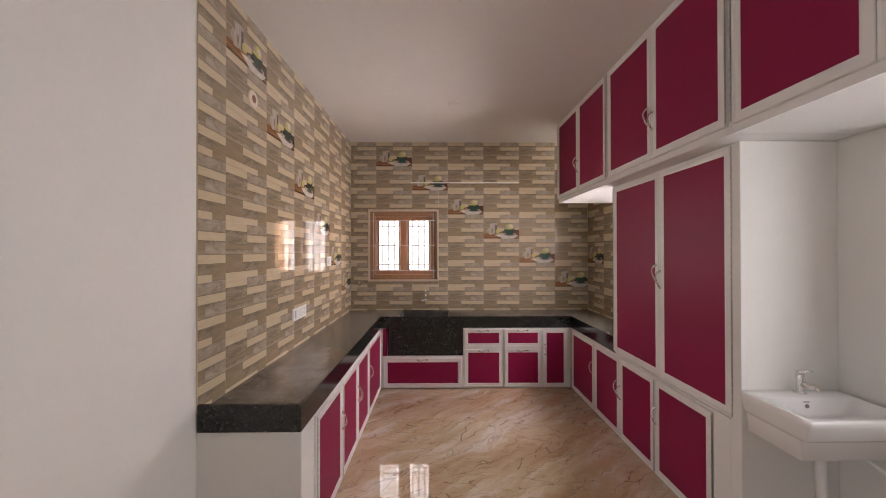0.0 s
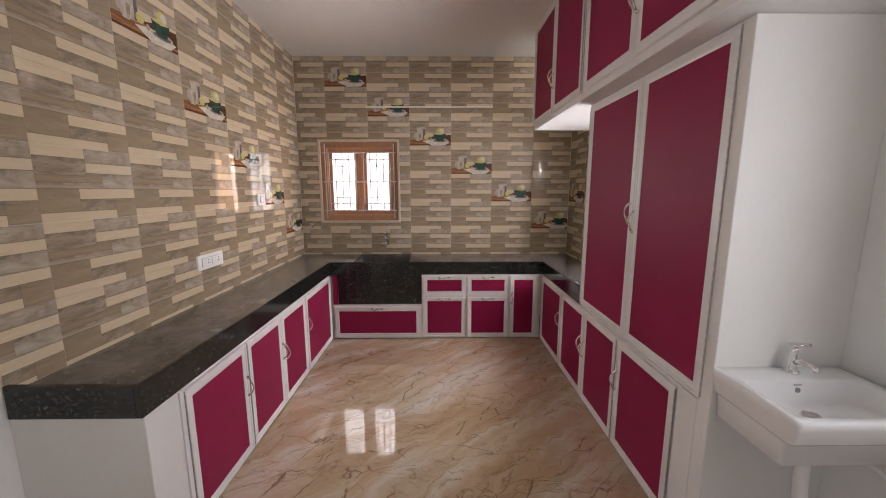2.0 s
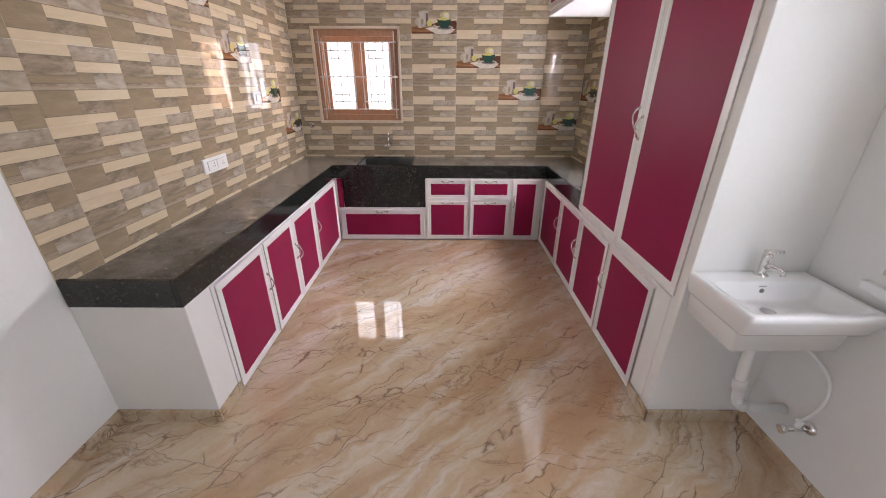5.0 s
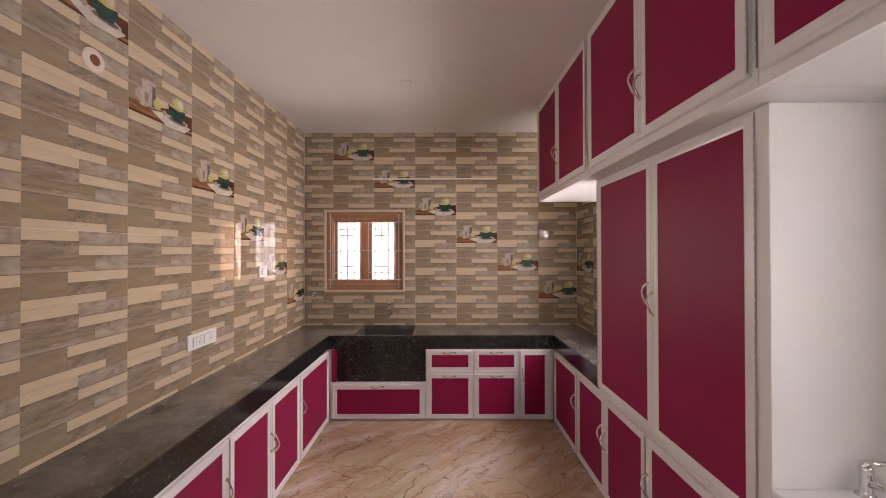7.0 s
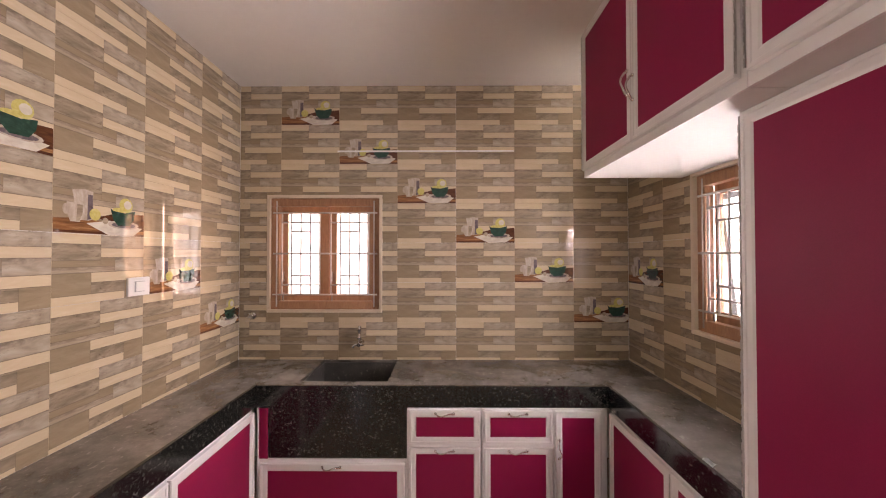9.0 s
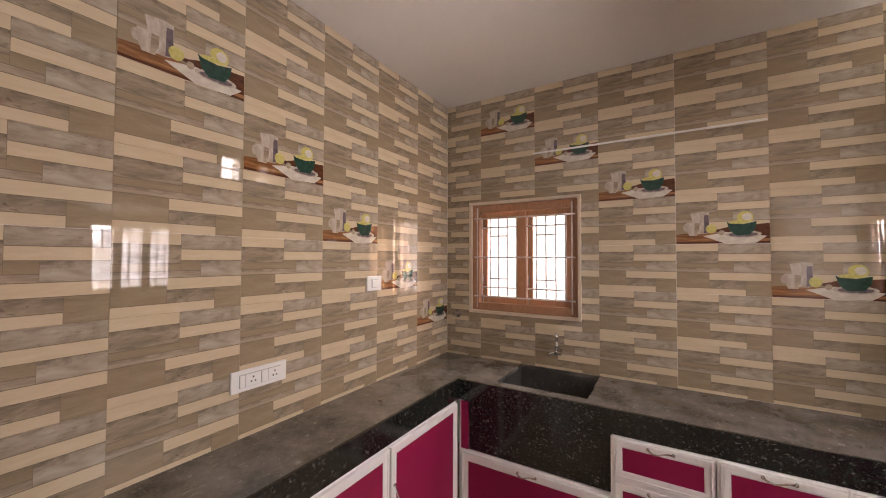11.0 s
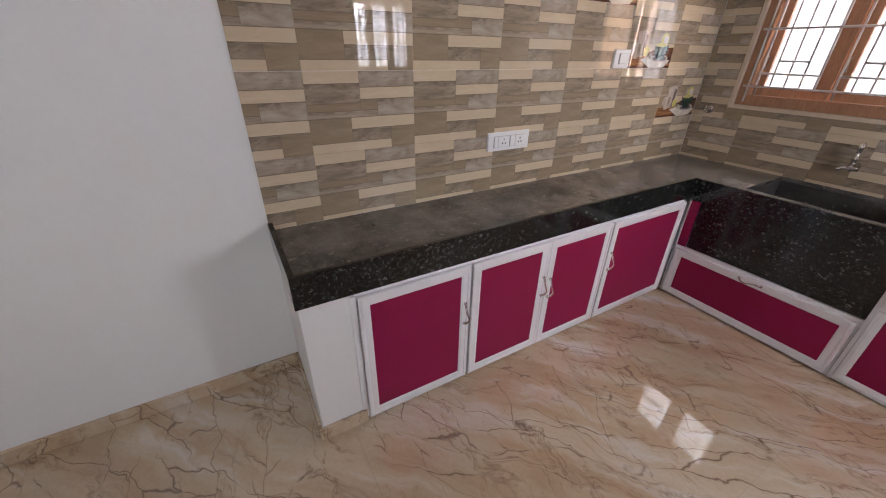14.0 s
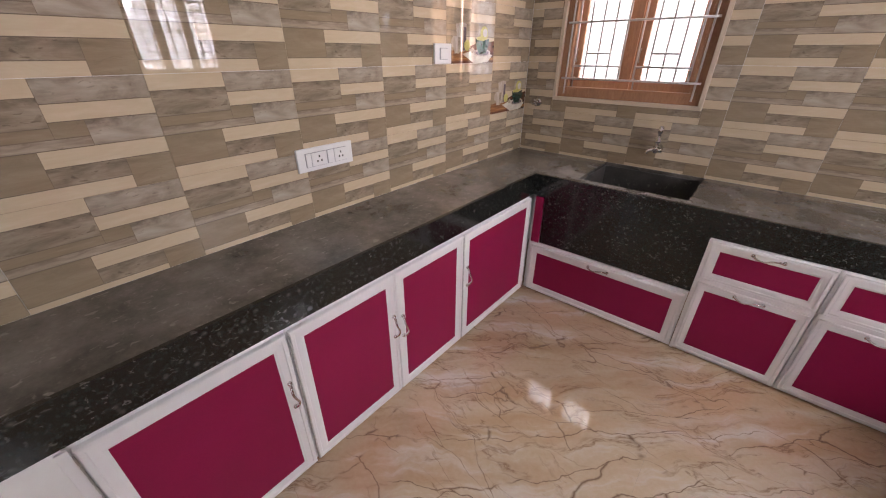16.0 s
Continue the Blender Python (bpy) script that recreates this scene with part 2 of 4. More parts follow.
def strip_print(name, dark, mid, light, sx, sz, contrast, smudge=0.0):
    """One kind of printed strip on the glazed wall tiles; smudge: dark smears along its upper edge."""
    m = Mat(name, 0.003, spec=0.72)
    v = m.coords(scale=(sx, 1, sz))
    n1 = m.noise(v, 4.0, 5, 0.6, 0.6)
    n2 = m.noise(m.coords(scale=(sx * 0.5, 1, sz * 2.2)), 10.0, 4, 0.6)
    a = m.ramp(n1, [(0.5 - contrast, dark), (0.52, mid), (0.5 + contrast, light)])
    col = m.mix(0.16, a, m.ramp(n2, [(0.35, dark), (0.65, light)]))
    if smudge:
        up = m.n("ShaderNodeSeparateXYZ", Vector=m.n("ShaderNodeUVMap").outputs[0]).outputs[1]
        rise = m.ramp(up, [(0.0, (0.35, 0.35, 0.35)), (0.14, (0, 0, 0)), (0.5, (0, 0, 0)), (0.97, (smudge, smudge, smudge))])
        patch = m.ramp(m.noise(m.coords(scale=(1.0, 1, 3.0)), 9.0, 4, 0.6, 0.8), [(0.42, (0, 0, 0)), (0.62, (1, 1, 1))])
        col = m.mix(m.mix(1.0, rise, patch, 'MULTIPLY'), col, tuple(c * 0.55 for c in dark))
        flick = m.ramp(m.noise(m.coords(scale=(1.4, 1, 3.0)), 15.0, 3, 0.5, 1.6), [(0.64, (0, 0, 0)), (0.70, (smudge * 0.7,) * 3)])
        col = m.mix(flick, col, tuple(c * 0.7 for c in dark))
    m.colour(col)
    m.bump(m.noise(m.coords(), 7, 1), 0.0025, 0.002)
    return m.m


M_MAROON = maroon()
M_GRANITE = granite("black_granite", 0.07, 0.16, 0.0, 0.38)
M_GRANITE_TOP = granite("dusty_granite", 0.13, 0.28, 0.68, 0.3)
M_GRANITE_SINK = granite("sink_granite", 0.25, 0.4, 0.3, 0.04)
M_WOOD = wood()
M_FLOOR = marble_floor("floor_marble", 0.003)
M_SKIRT = marble_floor("skirting_marble", 0.12)
T_CREAM = strip_print("tile_cream", (0.555, 0.44, 0.29), (0.60, 0.485, 0.33), (0.65, 0.535, 0.385), 2, 8, 0.22)
T_TAUPE = strip_print("tile_taupe", (0.255, 0.195, 0.122), (0.305, 0.237, 0.155), (0.355, 0.284, 0.192), 2, 8, 0.24, 0.35)
T_STREAK = strip_print("tile_streak", (0.17, 0.13, 0.088), (0.34, 0.274, 0.195), (0.43, 0.36, 0.27), 1.8, 6, 0.22, 0.85)
T_GREY = strip_print("tile_grey_marble", (0.21, 0.165, 0.12), (0.405, 0.34, 0.26), (0.50, 0.435, 0.345), 2.0, 4.5, 0.22, 0.7)
T_PALE = strip_print("tile_pale_strip", (0.25, 0.192, 0.135), (0.385, 0.312, 0.23), (0.47, 0.39, 0.298), 2, 10, 0.16, 0.6)
T_LINE = strip_print("tile_print_line", (0.15, 0.115, 0.08), (0.19, 0.148, 0.105), (0.24, 0.19, 0.14), 2, 4, 0.2)
P_WOOD = strip_print("print_table", (0.10, 0.035, 0.014), (0.25, 0.105, 0.04), (0.45, 0.24, 0.10), 2, 26, 0.18)
P_DKWOOD = strip_print("print_table_edge", (0.05, 0.015, 0.008), (0.09, 0.03, 0.014), (0.13, 0.05, 0.02), 3, 20, 0.2)
P_CLOTH = strip_print("print_cloth", (0.50, 0.45, 0.38), (0.62, 0.57, 0.49), (0.68, 0.64, 0.56), 6, 8, 0.2)
P_JUG = strip_print("print_jug", (0.33, 0.26, 0.20), (0.47, 0.40, 0.33), (0.58, 0.51, 0.44), 10, 4, 0.2)
P_SHADE = strip_print("print_jug_shade", (0.08, 0.06, 0.065), (0.15, 0.12, 0.13), (0.24, 0.20, 0.20), 10, 4, 0.2)
P_GREEN = strip_print("print_bowl", (0.008, 0.03, 0.022), (0.015, 0.055, 0.04), (0.03, 0.09, 0.065), 6, 10, 0.2)
P_LEMON = strip_print("print_lemon", (0.42, 0.37, 0.10), (0.56, 0.50, 0.16), (0.64, 0.58, 0.26), 12, 12, 0.2)


def glow(name, colour, strength):
    m = bpy.data.materials.new(name)
    m.use_nodes = True
    t = m.node_tree
    t.nodes.remove(t.nodes["Principled BSDF"])
    e = t.nodes.new("ShaderNodeEmission")
    e.inputs[0].default_value, e.inputs[1].default_value = (*colour, 1), strength
    t.links.new(e.outputs[0], t.nodes["Material Output"].inputs[0])
    return m


M_SKYGLOW = glow("bright_outdoors", (1.0, 0.985, 0.96), 1.6)
# emission stands in for sunshine on the neighbour's peach wall
M_PEACH_GLOW = glow("glowing_peach_wall", (1.0, 0.58, 0.32), 32.0)


def glass(name, tone):
    m = Mat(name, 0.02)
    m.b.inputs["Base Color"].default_value = (tone, tone, tone, 1)
    m.b.inputs["Transmission Weight"].default_value = 1.0
    m.b.inputs["IOR"].default_value = 1.45
    return m.m


# pane tones are invented, they dim the window lamps seen through the glass
M_GLASS = glass("dimming_glass", 0.13)
M_GLASS_PALE = glass("dimming_glass_pale", 0.24)
M_GLASS_CLEAR = glass("dimming_glass_light", 0.5)


# ---- mesh helpers ----
def box(bm, x0, x1, y0, y1, z0, z1, bevel=0.0, mat=0):
    """A box with softened edges."""
    vs = [bm.verts.new(p) for p in ((x0, y0, z0), (x1, y0, z0), (x1, y1, z0), (x0, y1, z0), (x0, y0, z1), (x1, y0, z1), (x1, y1, z1), (x0, y1, z1))]
    fs = [bm.faces.new([vs[i] for i in q]) for q in ((3, 2, 1, 0), (4, 5, 6, 7), (0, 1, 5, 4), (1, 2, 6, 5), (2, 3, 7, 6), (3, 0, 4, 7))]
    for f in fs:
        f.material_index = mat
    if bevel:
        es = {e for f in fs for e in f.edges}
        bmesh.ops.bevel(bm, geom=list(es), offset=bevel, segments=2, affect='EDGES', profile=0.6)
    return vs


def sweep(bm, pts, radius, seg=8, caps=True, squash=1.0):
    """A tube along points; radius is one number or one for each point."""
    pts = [Vector(p) for p in pts]
    rad = radius if isinstance(radius, (list, tuple)) else [radius] * len(pts)
    rings, side = [], None
    for i, p in enumerate(pts):
        d = (pts[min(i + 1, len(pts) - 1)] - pts[max(i - 1, 0)]).normalized()
        if side is None:
            side = d.orthogonal().normalized()
        side = (side - d * side.dot(d)).normalized()
        up = d.cross(side)
        rings.append([bm.verts.new(p + rad[i] * (math.cos(a) * side + squash * math.sin(a) * up)) for a in [2 * math.pi * k / seg for k in range(seg)]])
    for a, b in zip(rings, rings[1:]):
        for k in range(seg):
            bm.faces.new((a[k], a[(k + 1) % seg], b[(k + 1) % seg], b[k])).smooth = True
    if caps:
        bm.faces.new(rings[0][::-1])
        bm.faces.new(rings[-1])


def lathe(bm, profile, m=Matrix(), seg=20):
    """A turned shape about local z from (radius, z) pairs."""
    rings = [[bm.verts.new(m @ Vector((r * math.cos(2 * math.pi * k / seg), r * math.sin(2 * math.pi * k / seg), z))) for k in range(seg)] for r, z in profile]
    for a, b in zip(rings, rings[1:]):
        for k in range(seg):
            bm.faces.new((a[k], a[(k + 1) % seg], b[(k + 1) % seg], b[k])).smooth = True
    bm.faces.new(rings[0][::-1])
    bm.faces.new(rings[-1])


def mesh_of(name, bm, mats):
    bmesh.ops.recalc_face_normals(bm, faces=bm.faces)
    me = bpy.data.meshes.new(name)
    bm.to_mesh(me)
    bm.free()
    for m in mats if isinstance(mats, (list, tuple)) else [mats]:
        me.materials.append(m)
    return me


def part(name, bm, material, parent=None, label="", m=None):
    """Links a bmesh as one mesh object, under a thing or a part."""
    ob = new(name, mesh_of(name, bm, material))
    if m is not None:
        ob.matrix_basis = m
    if parent is not None:
        ob.parent = parent
    if label:
        ob["label"] = label
    return ob


def root(name, m, label, category, group="", kind=""):
    ob = new(name)
    ob.empty_display_size = 0.1
    ob.matrix_basis = m
    return tagged(ob, label, category, group, kind)


def thing(name, bm, material, label, category, group="", kind="", m=None):
    return tagged(part(name, bm, material, m=m), label, category, group, kind)


# ---- structure: walls, floor bed, ceiling ----
def wall_rects(a0, a1, b0, b1, holes):
    """Splits a wall's face round its openings: (a0, a1, b0, b1) boxes."""
    out = [(a0, a1, b0, b1)]
    for h0, h1, g0, g1 in holes:
        nxt = []
        for p0, p1, q0, q1 in out:
            if h0 >= p1 or h1 <= p0 or g0 >= q1 or g1 <= q0:
                nxt.append((p0, p1, q0, q1))
                continue
            c0, c1 = max(h0, p0), min(h1, p1)
            d0, d1 = max(g0, q0), min(g1, q1)
            nxt += [r for r in ((p0, c0, q0, q1), (c1, p1, q0, q1), (c0, c1, q0, d0), (c0, c1, d1, q1)) if r[1] - r[0] > 1e-4 and r[3] - r[2] > 1e-4]
        out = nxt
    return out


W = 0.008  # tile thickness


def structure(name, bm, mat, label, category):
    return thing(name, bm, mat, label, category, kind="structure")


bm = bmesh.new()
for r in wall_rects(YF - 0.2, YB + 0.2, -0.1, ZC + 0.1, [FILL_GAP]):
    box(bm, XL - W - 0.2, XL - W, r[0], r[1], r[2], r[3])
wall_left = structure("wall_west", bm, M_PAINT, "white painted wall, tiled above the worktop", "wall")
bm = bmesh.new()
for r in wall_rects(XL - W, XR + W, -0.1, ZC + 0.1, [WIN_B]):
    box(bm, r[0], r[1], YB + W, YB + W + 0.2, r[2], r[3])
wall_back = structure("wall_north", bm, M_PAINT, "end wall tiled in beige strips round a window", "wall")
bm = bmesh.new()
for r in wall_rects(YF, YB + W + 0.2, -0.1, ZC + 0.1, [WIN_R, WIN_N, VENT]):
    box(bm, XR + W, XR + W + 0.2, r[0], r[1], r[2], r[3])
wall_right = structure("wall_east", bm, M_PAINT, "white painted wall with windows", "wall")
bm = bmesh.new()
box(bm, XL - W, XR + W, YF - 0.2, YF, -0.1, ZC + 0.1)
structure("wall_south", bm, M_PAINT, "plain white painted wall", "wall")
bm = bmesh.new()
box(bm, XL - W, XR + W, YF, YB + W, ZC, ZC + 0.12)
structure("ceiling", bm, M_CEIL, "plain off-white painted ceiling", "ceiling")
bm = bmesh.new()
box(bm, XL - W, XR + W, YF, YB + W, -0.1, -0.012)
floor = structure("floor", bm, M_GROUT, "polished beige marble floor with brown veins", "floor")
bm = bmesh.new()
box(bm, -300, 300, -300, 300, -0.35, -0.3)
structure("ground", bm, M_GROUND, "pale bare ground outside", "ground")
bm = bmesh.new()
box(bm, XL - 0.8, XR + 2.0, YB + 2.2, YB + 2.25, -0.3, 4.5)
structure("backdrop", bm, M_SKYGLOW, "bright hazy daylight outside the window", "sky")
bm = bmesh.new()
box(bm, XR + 2.2, XR + 2.25, -1.5, YB + 2.0, -0.3, 4.5)
structure("backdrop", bm, M_SKYGLOW, "bright hazy daylight outside the windows", "sky")

# neighbour's wall as a glowing sheet, its sunlight put into the material
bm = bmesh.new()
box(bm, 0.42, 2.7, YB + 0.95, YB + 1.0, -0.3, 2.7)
structure("backdrop", bm, M_PEACH_GLOW, "peach wall of the neighbouring house outside, glowing in place of sunlight", "house wall")

# ---- masonry ends of the cabinet rows ----
FX = -0.25      # door faces of the long row
RX = 1.79       # door faces of the opposite row
FY = 4.63       # door faces under the sink wall
bm = bmesh.new()
box(bm, XL - W, FX - 0.012, 2.392, 2.575, 0, GR_BOT, 0.004)
structure("wall_2", bm, M_PAINT, "white plastered masonry end of the worktop", "wall")
bm = bmesh.new()
box(bm, RX + 0.004, XR + W, 2.405, 2.47, 0, 1.997, 0.004)
box(bm, RX + 0.004, RX + 0.1, 2.47, 2.585, 0, 0.655, 0.004)
structure("wall_3", bm, M_PAINT, "white plastered end wall beside the tall cupboard", "wall")


# ---- skirting ----
def skirting(x0, x1, y0, y1):
    bm = bmesh.new()
    box(bm, x0, x1, y0, y1, 0.0, 0.068, 0.0025)
    structure("baseboard", bm, M_SKIRT, "low beige marble skirting along the wall", "skirting")


skirting(XL - W, XL + 0.008, FILL_GAP[1] + 0.002, 2.378)
skirting(XL - W, FX, 2.378, 2.391)
skirting(FX - 0.011, FX + 0.002, 2.391, 2.577)
skirting(RX - 0.008, RX + 0.003, 2.391, 2.588)
skirting(RX - 0.008, XR + W, 2.391, 2.404)
skirting(XR - 0.004, XR + W, YF + 0.01, 2.391)


# ---- granite worktops ----
GX, GXR, GY = FX - 0.012, RX + 0.012, FY + 0.02      # front faces of the granite
SINK = (-0.075, 0.486, 4.822, 5.300)
top = root("worktop", pose(0, 0, 0), "black speckled granite worktop with dusty top, U-shaped", "worktop")
bm = bmesh.new()
box(bm, XL, GX - 0.018, 2.386, YB, SLAB_Z - 0.02, SLAB_Z)
part("top_slab", bm, M_GRANITE_TOP, top, "dusty dark granite slab")
bm = bmesh.new()
box(bm, GXR + 0.018, XR, 3.672, YB, SLAB_Z - 0.02, SLAB_Z)
part("top_slab", bm, M_GRANITE_TOP, top, "dusty dark granite slab")
bm = bmesh.new()
strips = wall_rects(GX - 0.018, GXR + 0.018, GY + 0.018, YB, [SINK])
for n, r in enumerate(strips):
    box(bm, r[0], r[1], r[2], r[3], SLAB_Z - 0.02, SLAB_Z)
    part("top_slab", bm, M_GRANITE_TOP, top, "dusty dark granite slab")
    bm = bmesh.new()
bm.free()
bm = bmesh.new()
box(bm, GX - 0.018, GX, 2.384, GY + 0.018, GR_BOT, GR_TOP + 0.001, 0.002)
box(bm, XL, GX - 0.019, 2.384, 2.404, GR_BOT, GR_TOP + 0.001, 0.002)
part("front_edge", bm, M_GRANITE, top, "polished black granite edge strip")
bm = bmesh.new()
box(bm, GX + 0.001, GXR - 0.001, GY, GY + 0.018, GR_BOT, GR_TOP + 0.001, 0.002)
part("front_edge", bm, M_GRANITE, top)
bm = bmesh.new()
box(bm, GXR, GXR + 0.018, 3.672, GY + 0.018, GR_BOT, GR_TOP + 0.001, 0.002)
part("front_edge", bm, M_GRANITE, top)

sink = root("sink", pose(0, 0, 0), "deep black granite sink set in the worktop", "sink")
x0, x1, y0, y1 = SINK
bm = bmesh.new()
box(bm, -0.185, 0.630, GY + 0.002, GY + 0.016, 0.352, GR_BOT - 0.001, 0.002)
part("apron", bm, M_GRANITE, sink, "polished black granite apron")
bm = bmesh.new()
SZ = 0.50
box(bm, x0 - 0.018, x0, y0, y1, SZ, SLAB_Z - 0.021)
box(bm, x1, x1 + 0.018, y0, y1, SZ, SLAB_Z - 0.021)
box(bm, x0 - 0.018, x1 + 0.018, y0 - 0.018, y0, SZ, SLAB_Z - 0.021)
box(bm, x0 - 0.018, x1 + 0.018, y1, y1 + 0.012, SZ, SLAB_Z - 0.021)
box(bm, x0 - 0.018, x1 + 0.018, y0 - 0.018, y1 + 0.012, SZ - 0.018, SZ)
part("basin", bm, M_GRANITE_SINK, sink)
bm = bmesh.new()
lathe(bm, [(0.045, 0.0), (0.045, 0.004), (0.03, 0.005), (0.026, 0.001)], Matrix.Translation((0.21, 5.06, SZ)), 18)
part("drain", bm, M_CHROME, sink, "chrome drain")


# ---- cabinets ----
PROFILE = 0.045


def ring(bm, x0, x1, z0, z1, wid, y_out, depth, step=0.006):
    """A mitred frame of white profile: raised rim, sloping to the panel."""
    def loop(inset, y):
        return [bm.verts.new(p) for p in ((x0 + inset, y, z0 + inset), (x1 - inset, y, z0 + inset), (x1 - inset, y, z1 - inset), (x0 + inset, y, z1 - inset))]
    loops = [loop(0, y_out + depth), loop(0, y_out + 0.003), loop(0.003, y_out), loop(wid * 0.30, y_out), loop(wid * 0.36, y_out + step * 0.5),
             loop(wid * 0.80, y_out + step * 0.5), loop(wid, y_out + step), loop(wid, y_out + depth)]
    for a, b in zip(loops, loops[1:] + loops[:1]):
        for i in range(4):
            j = (i + 1) % 4
            bm.faces.new((a[i], a[j], b[j], b[i]))


def handle_mesh(length):
    """A bowed, slightly waved pull handle along local z, standing off along -y."""
    bm = bmesh.new()
    n = 14
    pts, rad = [], []
    for i in range(n + 1):
        s = i / n
        pts.append((0.007 * math.sin(2 * math.pi * s), -0.004 - 0.026 * math.sin(math.pi * s) ** 0.7, (s - 0.5) * length))
        rad.append(0.0042 + 0.0022 * abs(2 * s - 1) ** 2)
    sweep(bm, pts, rad, 8, squash=0.8)
    for s in (-0.5, 0.5):
        lathe(bm, [(0.0085, 0.0), (0.0085, 0.003), (0.006, 0.008), (0.003, 0.009)], pose(0, 0.0, s * length, 90), 10)
    return mesh_of("handle", bm, M_CHROME)


HANDLE = handle_mesh(0.105)


def add_handle(parent, x, z, flat=False, y=-0.002):
    ob = new("handle", HANDLE)
    ob.parent = parent
    ob.matrix_basis = pose(x, y, z, 0, 90 if flat else 0, 0)
    ob["label"] = "chrome bow handle"


def hinge_strip(parent, x, z0, z1):
    """A knuckled piano hinge along a door's edge."""
    bm = bmesh.new()
    box(bm, x - 0.0012, x + 0.0012, -0.0005, 0.004, z0, z1)
    z = z0
    while z < z1 - 0.02:
        box(bm, x - 0.002, x + 0.002, -0.002, 0.002, z, z + 0.024)
        z += 0.036
    part("hinge", bm, M_HINGE, parent, "steel piano hinge")


def leaf(unit, name, x0, x1, z0, z1, handle=None, hinge=None, wid=PROFILE):
    """A door or drawer front: profile frame, maroon panel, handle, hinge."""
    bm = bmesh.new()
    ring(bm, x0, x1, z0, z1, wid, 0.0, 0.018)
    d = part(name, bm, M_PVC, unit)
    bm = bmesh.new()
    box(bm, x0 + wid - 0.002, x1 - wid + 0.002, 0.006, 0.012, z0 + wid - 0.002, z1 - wid + 0.002)
    part("panel", bm, M_MAROON, d, "maroon laminate panel")
    if handle:
        add_handle(d, handle[0], handle[1], handle[2])
    if hinge is not None:
        hinge_strip(d, hinge, z0 + 0.01, z1 - 0.01)
    return d


def unit_body(unit, w, z0, z1, depth, posts):
    """Carcass boards and the fixed face frame behind the doors."""
    bm = bmesh.new()
    t = 0.016
    box(bm, 0, t, 0.03, depth, z0, z1)
    box(bm, w - t, w, 0.03, depth, z0, z1)
    box(bm, t, w - t, depth - 0.01, depth, z0, z1)
    box(bm, t, w - t, 0.03, depth - 0.01, z0, z0 + t)
    box(bm, t, w - t, 0.03, depth - 0.01, z1 - t, z1)
    part("carcass", bm, M_CARCASS, unit, "white board carcass")
    bm = bmesh.new()
    box(bm, 0, w, 0.0195, 0.03, z0, z0 + 0.03)
    box(bm, 0, w, 0.0195, 0.03, z1 - 0.03, z1)
    for a, b in posts:
        box(bm, a, b, 0.0195, 0.03, z0 + 0.03, z1 - 0.03)
    part("face_frame", bm, M_PVC, unit, "white fixed frame")


def filler(unit, x0, x1, z0, z1, y=0.010):
    bm = bmesh.new()
    box(bm, x0, x1, y, 0.0195, z0, z1, 0.0015)
    part("filler_strip", bm, M_PVC, unit, "white profile strip")


LOW, HIGH = 0.012, 0.634
HZ = 0.40


def place_left(y):
    return pose(FX, y, 0, 0, 0, 90)


def place_right(y, x=RX):
    return pose(x, y, 0, 0, 0, -90)


def base_single(m, w, hand, label, lead=0.0):
    """A one-door base cabinet; hand -1: handle at its start, 1: at its end."""
    u = root("base_cabinet", m, label, "cabinet", "base cabinets")
    unit_body(u, w, 0.004, 0.646, 0.45, ((0, 0.03), (w - 0.03, w)))
    hx = lead + 0.024 if hand < 0 else w - 0.03
    leaf(u, "door", lead + 0.004, w - 0.004, LOW, HIGH, (hx, HZ, False), (w - 0.001) if hand < 0 else lead + 0.001)
    return u


def base_pair(m, w, label):
    u = root("base_cabinet", m, label, "cabinet", "base cabinets")
    unit_body(u, w, 0.004, 0.646, 0.45, ((0, 0.03), (w - 0.03, w)))
    c = w / 2
    leaf(u, "door", 0.004, c - 0.002, LOW, HIGH, (c - 0.024, HZ - 0.005, False), 0.001)
    leaf(u, "door", c + 0.002, w - 0.004, LOW, HIGH, (c + 0.024, HZ - 0.03, False), w - 0.001)
    return u


LBL = "base cabinet with maroon {} in white frames under granite"
u = base_single(place_left(2.58), 0.495, 1, LBL.format("single door"), 0.003)
bm = bmesh.new()
box(bm, -0.02, 0.002, 0.004, 0.0118, 0.07, 0.644, 0.0015)
part("filler_strip", bm, M_PVC, u, "white profile strip")
base_pair(place_left(3.078), 0.885, LBL.format("double doors"))
base_single(place_left(3.966), 0.655, -1, LBL.format("single corner door"))
base_single(place_right(4.62), 0.57, 1, LBL.format("single corner door"))
base_pair(place_right(4.048), 0.94, LBL.format("double doors"))
base_single(place_right(3.106), 0.515, -1, "base cabinet with one maroon door under the tall cupboard")

